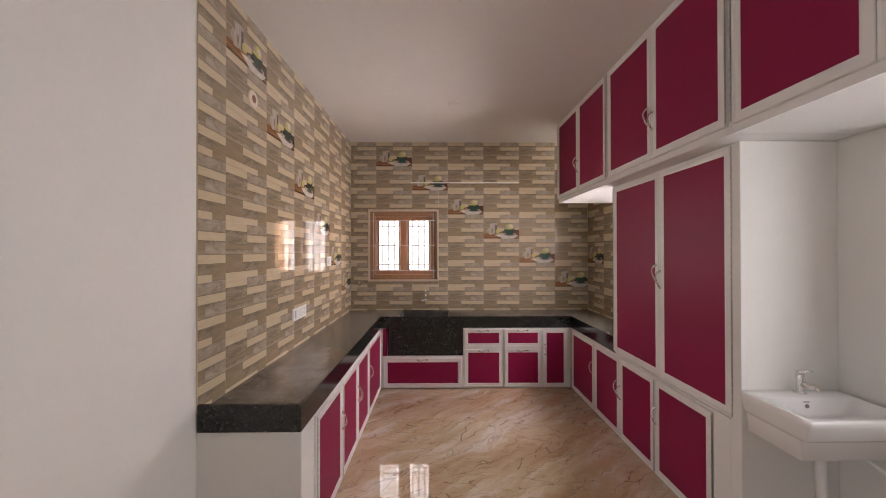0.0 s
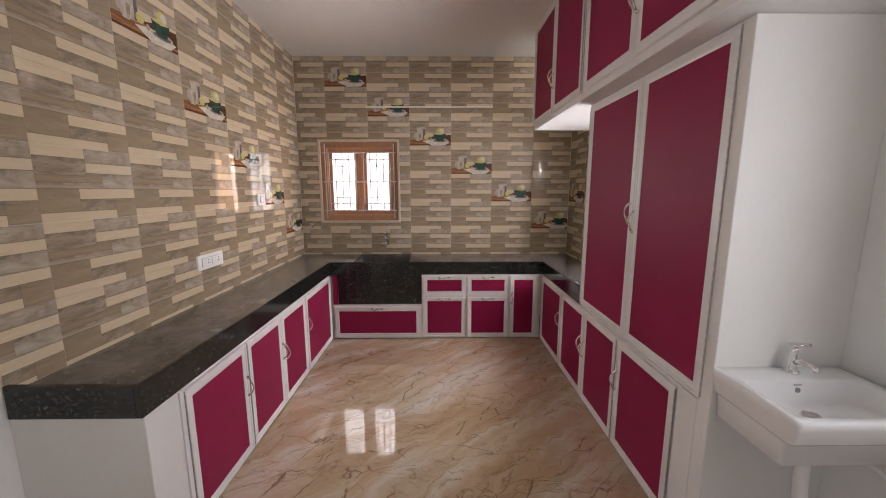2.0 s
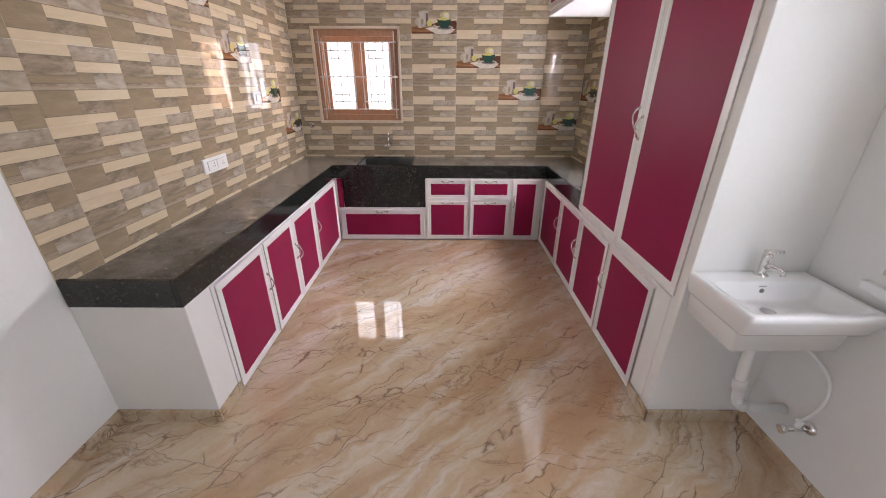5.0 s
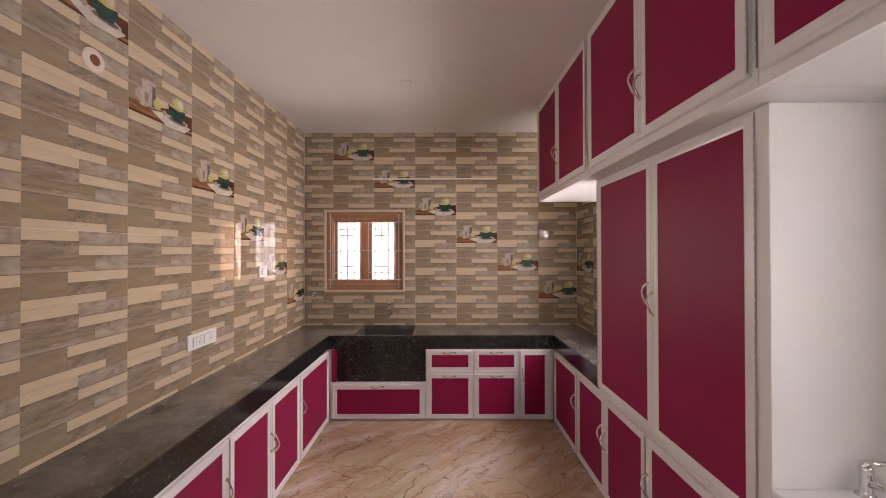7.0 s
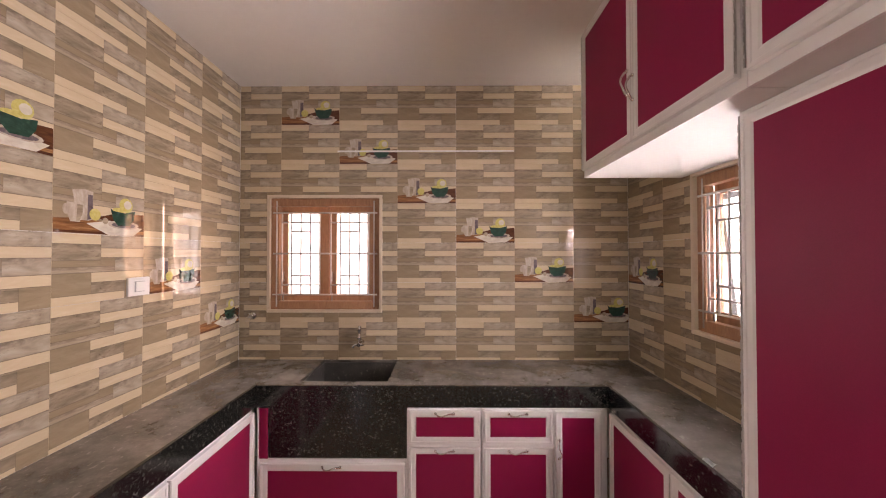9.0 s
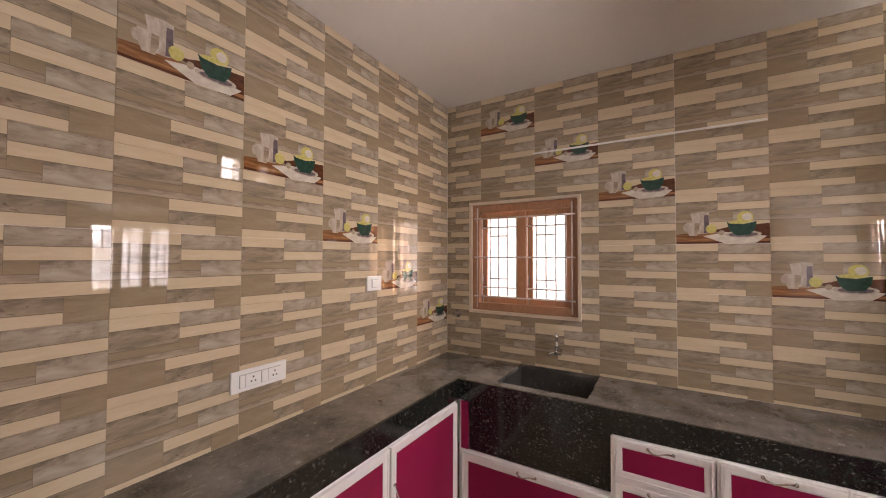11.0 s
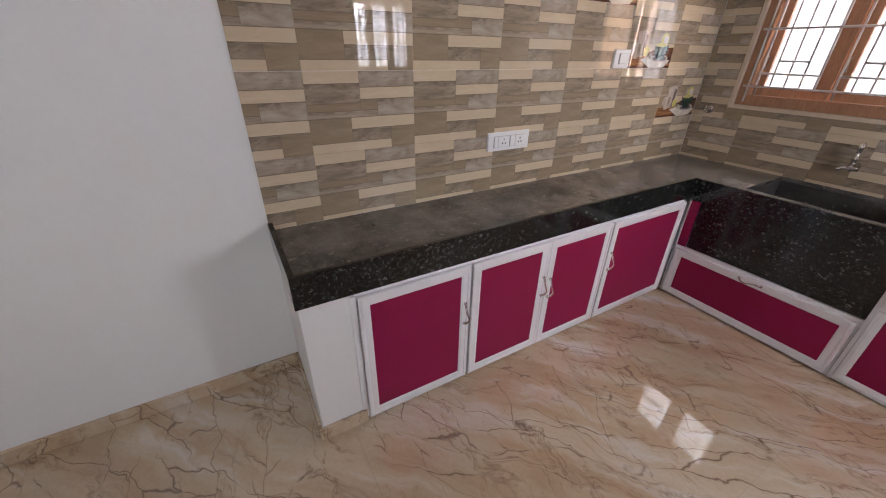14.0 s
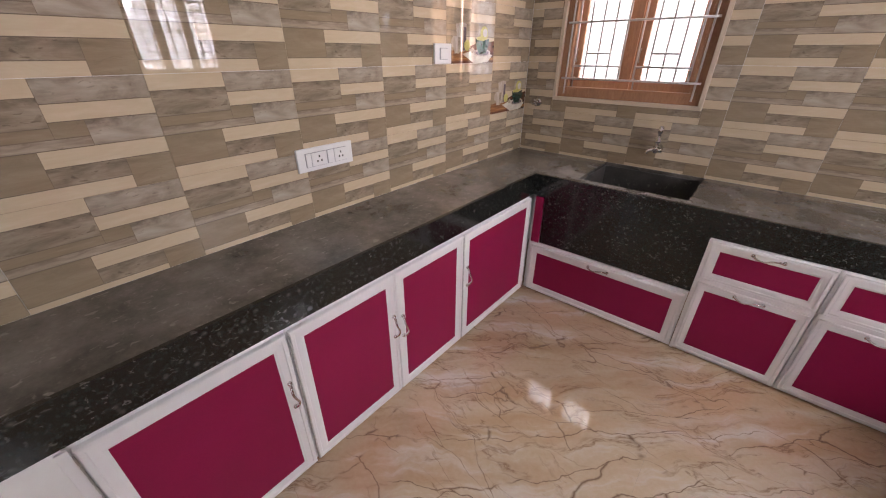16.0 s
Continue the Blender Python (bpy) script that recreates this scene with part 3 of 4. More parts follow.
u = root("base_cabinet", pose(-0.25, FY, 0), "low maroon drawer front in white frame under the granite sink", "cabinet", "base cabinets")
bm = bmesh.new()
box(bm, 0.0, 0.875, 0.0195, 0.03, 0.004, 0.348)
part("face_frame", bm, M_PVC, u, "white fixed frame")
leaf(u, "drawer", 0.022, 0.866, 0.016, 0.330, (0.44, 0.313, True))
bm = bmesh.new()
box(bm, 0.012, 0.062, 0.012, 0.018, 0.352, 0.644)
part("filler_strip", bm, M_MAROON, u, "narrow maroon filler strip")
filler(u, 0.0, 0.011, 0.016, 0.644)
for n, (a, b) in enumerate(((0.632, 1.060), (1.063, 1.478))):
    w = b - a
    u = root("drawer_unit", pose(a, FY, 0), "drawer unit with two maroon fronts in white profile frames", "cabinet", "drawer units")
    unit_body(u, w, 0.004, 0.646, 0.45, ((0, 0.03), (w - 0.03, w)))
    filler(u, 0.002, w - 0.002, 0.4255, 0.4465, 0.004)
    if n == 0:
        filler(u, -0.004, 0.011, 0.008, 0.644, 0.005)
    leaf(u, "drawer", 0.012, w - 0.006, 0.448, 0.636, (w / 2, 0.622, True), wid=0.038)
    leaf(u, "drawer", 0.012, w - 0.006, 0.022, 0.424, (w / 2, 0.409, True), wid=0.038)
u = root("base_cabinet", pose(1.481, FY, 0), LBL.format("narrow door"), "cabinet", "base cabinets")
unit_body(u, 0.30, 0.004, 0.646, 0.45, ((0, 0.03), (0.27, 0.3)))
leaf(u, "door", 0.008, 0.272, 0.018, 0.636, (0.026, 0.42, False), wid=0.04)
filler(u, 0.276, 0.308, 0.012, 0.644)

# tall cupboard
u = root("tall_cupboard", place_right(3.668), "tall cupboard with two maroon doors in white profile frames", "cupboard")
w, z0, z1 = 1.238, 0.652, 1.996
bm = bmesh.new()
box(bm, 0, 0.018, 0.03, 0.44, z0, z1)
box(bm, 0.018, w - 0.04, 0.425, 0.44, z0, z1)
box(bm, 0.018, w - 0.04, 0.03, 0.425, z0, z0 + 0.018)
box(bm, 0.018, w - 0.04, 0.03, 0.425, z1 - 0.018, z1)
part("carcass", bm, M_CARCASS, u, "white board carcass")
bm = bmesh.new()
box(bm, 0, 0.04, 0.0195, 0.03, z0, z1)
box(bm, w - 0.055, w, 0.0195, 0.03, z0, z1)
box(bm, 0.04, w - 0.055, 0.0195, 0.03, z0, z0 + 0.05)
box(bm, 0.04, w - 0.055, 0.0195, 0.03, z1 - 0.05, z1)
part("face_frame", bm, M_PVC, u, "white fixed frame")
leaf(u, "door", 0.008, 0.621, 0.664, 1.9955, (0.601, 1.335, False), 0.004, 0.046)
leaf(u, "door", 0.625, 1.209, 0.664, 1.9955, (0.645, 1.295, False), 1.212, 0.046)
filler(u, 1.215, 1.238, z0, z1)

# overhead cupboards
OX, OZ0 = 1.655, 1.998
for n, (far, near) in enumerate(((4.66, 3.489), (3.486, 2.303), (2.300, 1.2))):
    w = far - near
    u = root("overhead_cupboard", place_right(far, OX), "overhead cupboard with two maroon doors, fixed below the ceiling", "cupboard", "overhead cupboards")
    d = XR - OX - 0.002
    for board, q in (("side_panel", (0, 0.016, 0.03, d, OZ0 + 0.018)), ("side_panel", (w - 0.016, w, 0.03, d, OZ0 + 0.018)), ("back_panel", (0.016, w - 0.016, d - 0.012, d, OZ0 + 0.018))):
        bm = bmesh.new()
        box(bm, *q, ZC - 0.003)
        part(board, bm, M_CARCASS, u, "white board")
    bm = bmesh.new()
    box(bm, 0, w, 0.03, d, OZ0, OZ0 + 0.018)
    part("bottom_panel", bm, M_CARCASS, u, "white board underside")
    bm = bmesh.new()
    box(bm, 0, w, 0.0195, 0.03, OZ0, OZ0 + 0.07)
    box(bm, 0, w, 0.0195, 0.03, ZC - 0.05, ZC - 0.003)
    box(bm, 0, 0.05, 0.0195, 0.03, OZ0 + 0.07, ZC - 0.05)
    box(bm, w - 0.05, w, 0.0195, 0.03, OZ0 + 0.07, ZC - 0.05)
    part("face_frame", bm, M_PVC, u, "white fixed frame")
    c = w / 2
    leaf(u, "door", 0.018, c - 0.002, OZ0 + 0.036, ZC - 0.01, (c - 0.024, OZ0 + 0.30, False), 0.014)
    leaf(u, "door", c + 0.002, w - 0.018, OZ0 + 0.036, ZC - 0.01, (c + 0.024, OZ0 + 0.26, False), w - 0.014)


# ---- windows ----
def window(name, m, w, h, label, pane, leaves=2):
    """A timber window in local x (width), z (height); the room lies at -y."""
    u = tagged(new(name), label, "window", "windows", "structure")
    u.matrix_basis = m
    bm = bmesh.new()
    e = 0.028
    box(bm, 0, w, -0.012, 0.03, 0, e * 0.8, 0.003)
    box(bm, 0, w, -0.012, 0.03, h - e * 0.8, h, 0.003)
    box(bm, 0, e * 0.8, -0.012, 0.03, e * 0.8, h - e * 0.8, 0.003)
    box(bm, w - e * 0.8, w, -0.012, 0.03, e * 0.8, h - e * 0.8, 0.003)
    part("tile_border", bm, M_EDGE, u, "cream tile edging")
    a0, a1, b0, b1 = e * 0.8, w - e * 0.8, e * 0.8, h - e * 0.8
    bm = bmesh.new()
    f = 0.062
    box(bm, a0, a1, 0.012, 0.062, b0, b0 + f, 0.004)
    box(bm, a0, a1, 0.012, 0.062, b1 - f, b1, 0.004)
    box(bm, a0, a0 + f, 0.012, 0.062, b0 + f, b1 - f, 0.004)
    box(bm, a1 - f, a1, 0.012, 0.062, b0 + f, b1 - f, 0.004)
    part("window_frame", bm, M_WOOD, u, "brown teak frame")
    lo, sw = a0 + f, (a1 - a0 - 2 * f) / leaves
    for k in range(1, leaves):
        bm = bmesh.new()
        box(bm, lo + k * sw - 0.017, lo + k * sw + 0.017, 0.050, 0.0635, b0 + f, b1 - f, 0.003)
        part("mullion", bm, M_WOOD, u)
    # shutters standing slightly ajar to the outside
    if leaves == 2:
        hung = ((1, lo - 0.012, 1.2), (-1, a1 - f + 0.012, -0.8))
    else:
        hung = [(1, lo + k * sw - 0.001, 0.3) for k in range(leaves)]
    z0, z1 = b0 + f - 0.012, b1 - f + 0.012
    for s, hx, ang in hung:
        bm = bmesh.new()
        st, rl = 0.058 if leaves == 2 else 0.034, 0.064
        q0, q1 = (0, sw) if s > 0 else (-sw, 0)
        box(bm, q0, q0 + st, 0, 0.028, z0, z1, 0.003)
        box(bm, q1 - st, q1, 0, 0.028, z0, z1, 0.003)
        box(bm, q0 + st, q1 - st, 0, 0.028, z0, z0 + rl, 0.003)
        box(bm, q0 + st, q1 - st, 0, 0.028, z1 - rl, z1, 0.003)
        sh = part("shutter", bm, M_WOOD, u, "teak shutter standing ajar", pose(hx, 0.065, 0, 0, 0, ang))
        bm = bmesh.new()
        box(bm, q0 + st - 0.004, q1 - st + 0.004, 0.012, 0.016, z0 + rl - 0.004, z1 - rl + 0.004)
        g = part("pane", bm, pane, sh, "glass pane darkened to dim the window light behind it")
        g.visible_shadow = False
        for zz in (0.30, 0.12):
            bm = bmesh.new()
            kx = q0 + st * 0.5
            zc = z0 + h * (zz - 0.08)
            sweep(bm, [(kx, -0.002, zc - 0.035), (kx, -0.018, zc - 0.024), (kx, -0.02, zc), (kx, -0.018, zc + 0.024), (kx, -0.002, zc + 0.035)], 0.005, 8)
            part("shutter_handle", bm, M_STEEL, sh, "dark metal pull")
    # steel grille on the room side
    bm = bmesh.new()
    y, r = 0.006, 0.0064
    i0, i1, k0, k1 = a0 + 0.03, a1 - 0.03, b0 + 0.03, b1 - 0.03
    zt, zm, zb = b1 - f - 0.052, (b0 + b1) / 2, b0 + f + 0.052

    def bar(p, q, rr=r):
        sweep(bm, [p, q], rr, 6)

    for z in (zt, zm, zb):
        bar((a0 + 0.018, y, z), (a1 - 0.018, y, z))
    for x in (a0 + f * 0.7, a1 - f * 0.7):
        bar((x, y + 0.008, b0 + 0.02), (x, y + 0.008, b1 - 0.02))
    half = (i1 - i0) / 2
    for k in range(2):
        x_0 = i0 + 0.055 + k * (half - 0.012)
        wd = half - 0.098
        xs = [x_0 + wd * q for q in (0.0, 0.25, 0.5, 0.75, 1.0)]
        for x in (xs[0], xs[4]):
            bar((x, y + 0.008, zb), (x, y + 0.008, zt))
        for x in (xs[1], xs[3]):
            bar((x, y + 0.008, zb), (x, y + 0.008, zt))
        bar((xs[2], y + 0.008, zb), (xs[2], y + 0.008, zt))
        for z in (zt - 0.075, zb + 0.075):
            bar((xs[0], y + 0.004, z), (xs[4], y + 0.004, z))
        for z in (zt - 0.145, zb + 0.145):
            bar((xs[1], y + 0.004, z), (xs[3], y + 0.004, z))
    part("grille", bm, M_GRILLE, u, "painted steel grille")
    return u


window("window_1", pose(WIN_B[0], YB, WIN_B[2]), WIN_B[1] - WIN_B[0], WIN_B[3] - WIN_B[2], "teak window with steel grille above the granite sink", M_GLASS)
window("window_2", pose(XR, WIN_R[1], WIN_R[2], 0, 0, -90), WIN_R[1] - WIN_R[0], WIN_R[3] - WIN_R[2], "three-leaf teak window with steel grille over the side worktop", M_GLASS_PALE, 3)
window("window_3", pose(XR, WIN_N[1], WIN_N[2], 0, 0, -90), WIN_N[1] - WIN_N[0], WIN_N[3] - WIN_N[2], "teak window with steel grille beside the wash basin", M_GLASS_CLEAR)
u = tagged(new("window_4"), "small ventilator with louvres high in the wall", "ventilator", kind="structure")
u.matrix_basis = pose(XR, VENT[1], VENT[2], 0, 0, -90)
bm = bmesh.new()
vw, vh = VENT[1] - VENT[0], VENT[3] - VENT[2]
for q in ((0, vw, 0, 0.025), (0, vw, vh - 0.025, vh), (0, 0.025, 0.025, vh - 0.025), (vw - 0.025, vw, 0.025, vh - 0.025)):
    box(bm, q[0], q[1], 0.0, 0.06, q[2], q[3], 0.003)
box(bm, 0.025, vw - 0.025, 0.02, 0.03, vh / 2 - 0.01, vh / 2 + 0.01)
part("vent_frame", bm, M_PVC, u, "white frame")
bm = bmesh.new()
box(bm, 0.0, 1.13, -0.018, 0.05, 0.0, 0.035, 0.004)
structure("trim", bm, M_CERAMIC, "white stone sill under the window by the basin", "sill").matrix_basis = pose(XR, 2.21, 0.855, 0, 0, -90)


# ---- wash basin ----
BX0, BX1, BY0, BY1, BZ = 1.780, 2.238, 2.078, 2.402, 0.824
bas = root("wash_basin", pose(0, 0, 0), "white ceramic wash basin fixed to the wall", "basin")


def rounded(x0, x1, y0, y1, r, z, n=5, bow=0.0):
    """Points of a rounded rectangle; bow pushes the front (y0) side out."""
    pts = []
    for cx, cy, a0 in ((x1 - r, y0 + r, -90), (x1 - r, y1 - r, 0), (x0 + r, y1 - r, 90), (x0 + r, y0 + r, 180)):
        for i in range(n + 1):
            a = radians(a0 + 90 * i / n)
            px, py = cx + r * math.cos(a), cy + r * math.sin(a)
            t = (px - (x0 + x1) / 2) / ((x1 - x0) / 2)
            if py < y0 + r:
                py -= bow * (1 - t * t)
            pts.append(Vector((px, py, z)))
    return pts


def stack(bm, loops, cap_last=True, cap_first=False):
    rings = [[bm.verts.new(p) for p in lp] for lp in loops]
    for a, b in zip(rings, rings[1:]):
        for k in range(len(a)):
            bm.faces.new((a[k], a[(k + 1) % len(a)], b[(k + 1) % len(b)], b[k])).smooth = True
    if cap_last:
        bm.faces.new(rings[-1])
    if cap_first:
        bm.faces.new(rings[0][::-1])


bm = bmesh.new()
o = (BX0, BX1, BY0, BY1)


def rr(dx, dy0, dy1, r, z, bow):
    return rounded(o[0] + dx, o[1] - dx, o[2] + dy0, o[3] - dy1, r, z, 5, bow)


stack(bm, [rr(0.044, 0.076, 0.01, 0.012, 0.634, 0.008), rr(0.036, 0.066, 0.0, 0.010, 0.639, 0.010), rr(0.031, 0.060, 0.0, 0.008, 0.718, 0.012),
           rr(0.029, 0.052, 0.0, 0.008, 0.724, 0.014), rr(0.022, 0.034, 0.0, 0.008, 0.728, 0.016), rr(0.016, 0.024, 0.0, 0.010, 0.740, 0.018), rr(0.002, 0.004, 0.0, 0.012, 0.795, 0.020),
           rr(0.0, 0.0, 0.0, 0.014, 0.813, 0.020), rr(0.004, 0.004, 0.003, 0.014, BZ - 0.001, 0.020), rr(0.008, 0.008, 0.005, 0.014, BZ, 0.020),
           rr(0.026, 0.024, 0.088, 0.022, BZ, 0.016), rr(0.031, 0.029, 0.093, 0.024, BZ - 0.006, 0.012),
           rr(0.046, 0.042, 0.100, 0.04, BZ - 0.062, 0.004), rr(0.066, 0.058, 0.112, 0.04, BZ - 0.077, 0.0), rr(0.12, 0.095, 0.13, 0.03, BZ - 0.082, 0.0)], True, True)
part("bowl", bm, M_CERAMIC, bas, "glossy white ceramic bowl")
bm = bmesh.new()
lathe(bm, [(0.024, 0), (0.024, 0.003), (0.017, 0.004), (0.015, 0.001)], Matrix.Translation((1.985, 2.232, BZ - 0.0815)), 18)
part("drain", bm, M_CHROME, bas, "chrome drain ring")
bm = bmesh.new()
lathe(bm, [(0.009, 0), (0.009, 0.002), (0.006, 0.003), (0.005, 0.001)], pose(2.003, 2.3035, BZ - 0.035, 83), 14)
part("overflow", bm, M_STEEL, bas, "overflow hole")
bm = bmesh.new()
box(bm, 1.990, 2.016, 2.3045, 2.3065, BZ - 0.020, BZ - 0.015)
part("mark", bm, M_GREYPL, bas, "small grey printed mark")

tap = root("basin_tap", pose(2.034, 2.366, BZ - 0.001) @ Matrix.Scale(0.88, 4), "chrome pillar tap on the wash basin", "tap")
bm = bmesh.new()
lathe(bm, [(0.028, 0), (0.028, 0.004), (0.019, 0.008), (0.0165, 0.02), (0.0165, 0.075), (0.019, 0.08), (0.019, 0.098), (0.014, 0.104)], seg=20)
part("body", bm, M_CHROME, tap)
bm = bmesh.new()
sweep(bm, [(0, -0.008, 0.046), (0.006, -0.03, 0.055), (0.014, -0.058, 0.054), (0.018, -0.074, 0.046), (0.019, -0.079, 0.034)], [0.012, 0.0115, 0.0105, 0.01, 0.0105], 12)
part("spout", bm, M_CHROME, tap)
bm = bmesh.new()
sweep(bm, [(-0.014, 0.006, 0.106), (0.006, -0.008, 0.116), (0.042, -0.024, 0.120)], [0.013, 0.010, 0.007], 10, squash=0.55)
part("lever", bm, M_CHROME, tap)

waste = root("waste_pipe", pose(0, 0, 0), "white plastic waste pipe bending into the wall", "pipe")
bm = bmesh.new()
sweep(bm, [(1.992, 2.24, 0.636), (1.998, 2.245, 0.50), (2.016, 2.25, 0.385), (2.034, 2.25, 0.30), (2.062, 2.25, 0.262), (2.11, 2.248, 0.250), (XR - 0.01, 2.24, 0.252)], 0.02, 12)
part("tube", bm, M_WHITE, waste)
bm = bmesh.new()
sweep(bm, [(2.012, 2.249, 0.41), (2.020, 2.25, 0.365)], 0.0255, 14)
part("collar", bm, M_WHITE, waste)
bm = bmesh.new()
sweep(bm, [(2.042, 2.25, 0.288), (2.072, 2.2495, 0.258)], 0.0255, 14)
part("collar", bm, M_WHITE, waste)
hose = root("supply_hose", pose(0, 0, 0), "white flexible water hose under the basin", "hose")
bm = bmesh.new()
ctrl = [Vector(p) for p in ((2.06, 2.23, 0.636), (2.14, 2.19, 0.61), (2.205, 2.15, 0.54), (2.232, 2.13, 0.47), (2.228, 2.125, 0.38), (2.20, 2.142, 0.292))]
pts = []
for i in range(len(ctrl) - 1):
    p0, p1, p2, p3 = ctrl[max(i - 1, 0)], ctrl[i], ctrl[i + 1], ctrl[min(i + 2, len(ctrl) - 1)]
    for k in range(5):
        s = k / 5
        pts.append(0.5 * (2 * p1 + (p2 - p0) * s + (2 * p0 - 5 * p1 + 4 * p2 - p3) * s * s + (3 * p1 - p0 - 3 * p2 + p3) * s ** 3))
pts.append(ctrl[-1])
sweep(bm, pts, 0.0065, 8)
part("tube", bm, M_WHITE, hose)
bm = bmesh.new()
sweep(bm, [(2.20, 2.14, 0.303), (2.20, 2.14, 0.270)], 0.012, 10)
part("nut", bm, M_WHITE, hose)
valve = root("angle_valve", pose(0, 0, 0), "chrome angle valve at the wall", "valve")
bm = bmesh.new()
sweep(bm, [(XR + 0.006, 2.14, 0.258), (2.155, 2.14, 0.258)], 0.011, 12)
sweep(bm, [(2.20, 2.14, 0.258), (2.20, 2.14, 0.280)], 0.0095, 12)
part("body", bm, M_CHROME, valve)
bm = bmesh.new()
lathe(bm, [(0.028, 0), (0.028, 0.003), (0.018, 0.012), (0.012, 0.013)], pose(XR + 0.007, 2.14, 0.258, 0, -90), 18)
part("flange", bm, M_CHROME, valve)
bm = bmesh.new()
lathe(bm, [(0.016, 0), (0.018, 0.006), (0.018, 0.018), (0.013, 0.022)], pose(2.157, 2.14, 0.258, 0, -90), 12)
part("knob", bm, M_CHROME, valve)

# ---- fittings on the tiled walls ----
wt = root("wall_tap", pose(0.205, YB - 0.002, 0.872), "chrome bib tap on the tiles above the sink", "tap")
bm = bmesh.new()
lathe(bm, [(0.028, 0), (0.028, 0.004), (0.015, 0.012), (0.013, 0.04), (0.017, 0.042), (0.017, 0.075), (0.012, 0.08)], pose(0, 0, 0, 90), 16)
part("body", bm, M_CHROME, wt)
bm = bmesh.new()
lathe(bm, [(0.013, 0.0), (0.013, 0.03), (0.018, 0.034), (0.018, 0.05), (0.011, 0.056), (0.011, 0.085), (0.016, 0.092), (0.014, 0.125), (0.008, 0.13)], Matrix.Translation((0, -0.055, 0.008)), 14)
part("handle", bm, M_CHROME, wt)
bm = bmesh.new()
sweep(bm, [(0.034, -0.056, -0.002), (0.0, -0.062, 0.0), (-0.028, -0.072, 0.0), (-0.042, -0.078, -0.008), (-0.045, -0.08, -0.022)], [0.012, 0.011, 0.010, 0.010, 0.011], 12)
part("spout", bm, M_CHROME, wt)

gv = root("stop_cock", pose(-0.63, YB - 0.002, 1.075), "small chrome stop cock on the tiles", "valve")
bm = bmesh.new()
lathe(bm, [(0.03, 0), (0.03, 0.003), (0.016, 0.012), (0.011, 0.014), (0.011, 0.03)], pose(0, 0, 0, 90), 16)
part("body", bm, M_CHROME, gv)
bm = bmesh.new()
for k in range(4):
    a = k * math.pi / 2 + 0.4
    sweep(bm, [(0, -0.034, 0), (0.026 * math.cos(a), -0.036, 0.026 * math.sin(a))], [0.008, 0.009], 8)
part("cross_handle", bm, M_CHROME, gv)

sb = root("switch_board", pose(XL, 3.466, 0.948, 0, 0, 90), "white two-module switch and socket board on tiles", "switch")
bm = bmesh.new()
box(bm, 0, 0.268, -0.012, 0.0, 0, 0.094, 0.003)
part("plate", bm, M_WHITE, sb)
bm = bmesh.new()
for xx in (0.034, 0.136):
    box(bm, xx, xx + 0.098, -0.0165, -0.0125, 0.018, 0.076, 0.0015)
part("surround", bm, M_GREYPL, sb, "grey gap line")
for xx, kind in ((0.036, "rocker"), (0.061, "socket"), (0.138, "rocker"), (0.163, "socket")):
    bm = bmesh.new()
    ww = 0.022 if kind == "rocker" else 0.069
    if xx > 0.13:
        ww = 0.030 if kind == "rocker" else 0.061
        xx = xx if kind == "rocker" else 0.171
    box(bm, xx, xx + ww, -0.0195, -0.0166, 0.020, 0.074, 0.0015)
    p = part(kind, bm, M_WHITE, sb)
    if kind == "socket":
        for hx, hz in ((0.5, 0.70), (0.36, 0.36), (0.64, 0.36)):
            b2 = bmesh.new()
            box(b2, xx + ww * hx - 0.003, xx + ww * hx + 0.003, -0.0205, -0.0196, 0.020 + 0.054 * hz - 0.004, 0.020 + 0.054 * hz + 0.004)
            part("pin_hole", b2, M_DARK, p)
s1 = root("light_switch", pose(XL, 4.306, 1.333, 0, 0, 90), "small square white switch plate on tiles", "switch")
bm = bmesh.new()
box(bm, 0, 0.132, -0.011, 0.0, 0, 0.094, 0.003)
part("plate", bm, M_WHITE, s1)
bm = bmesh.new()
box(bm, 0.036, 0.096, -0.0155, -0.0112, 0.02, 0.074, 0.0015)
part("surround", bm, M_GREYPL, s1)
bm = bmesh.new()
box(bm, 0.039, 0.093, -0.0185, -0.0157, 0.023, 0.071, 0.0015)
part("rocker", bm, M_WHITE, s1)

ho = root("pipe_stub", pose(XL + 0.0, 2.878, 2.385, 0, 90, 0), "white round pipe stub with dark opening in tiles", "pipe")
bm = bmesh.new()
seg = 24
prof = [(0.052, -0.002), (0.052, 0.004), (0.047, 0.008), (0.034, 0.010), (0.026, 0.012), (0.024, 0.010), (0.024, -0.001)]
lathe(bm, prof, seg=seg)
part("flange", bm, M_CREAM, ho, "cream plaster collar")
bm = bmesh.new()
lathe(bm, [(0.0235, 0.0105), (0.0235, 0.0112), (0.012, 0.0114)], seg=seg)
part("opening", bm, M_RUST, ho, "rusty dark opening")

bm = bmesh.new()
box(bm, 0.02, 1.38, YB - 0.011, YB - 0.002, 2.334, 2.346, 0.002)
thing("cable_trunking", bm, M_WHITE, "thin white cable strip along the tiled wall", "cable strip")
cp = root("ceiling_plate", pose(0.506, 4.105, ZC - 0.0005, 180), "round white fan-hook cover on the ceiling", "ceiling plate")
bm = bmesh.new()
lathe(bm, [(0.048, 0), (0.047, 0.003), (0.035, 0.006), (0.01, 0.007)], seg=24)
part("cover", bm, M_CEIL, cp)
bm = bmesh.new()
sweep(bm, [(-0.012, 0, 0.004), (-0.008, 0, 0.014), (0.008, 0, 0.014), (0.012, 0, 0.004)], 0.0025, 8)
part("hook", bm, M_WHITE, cp)

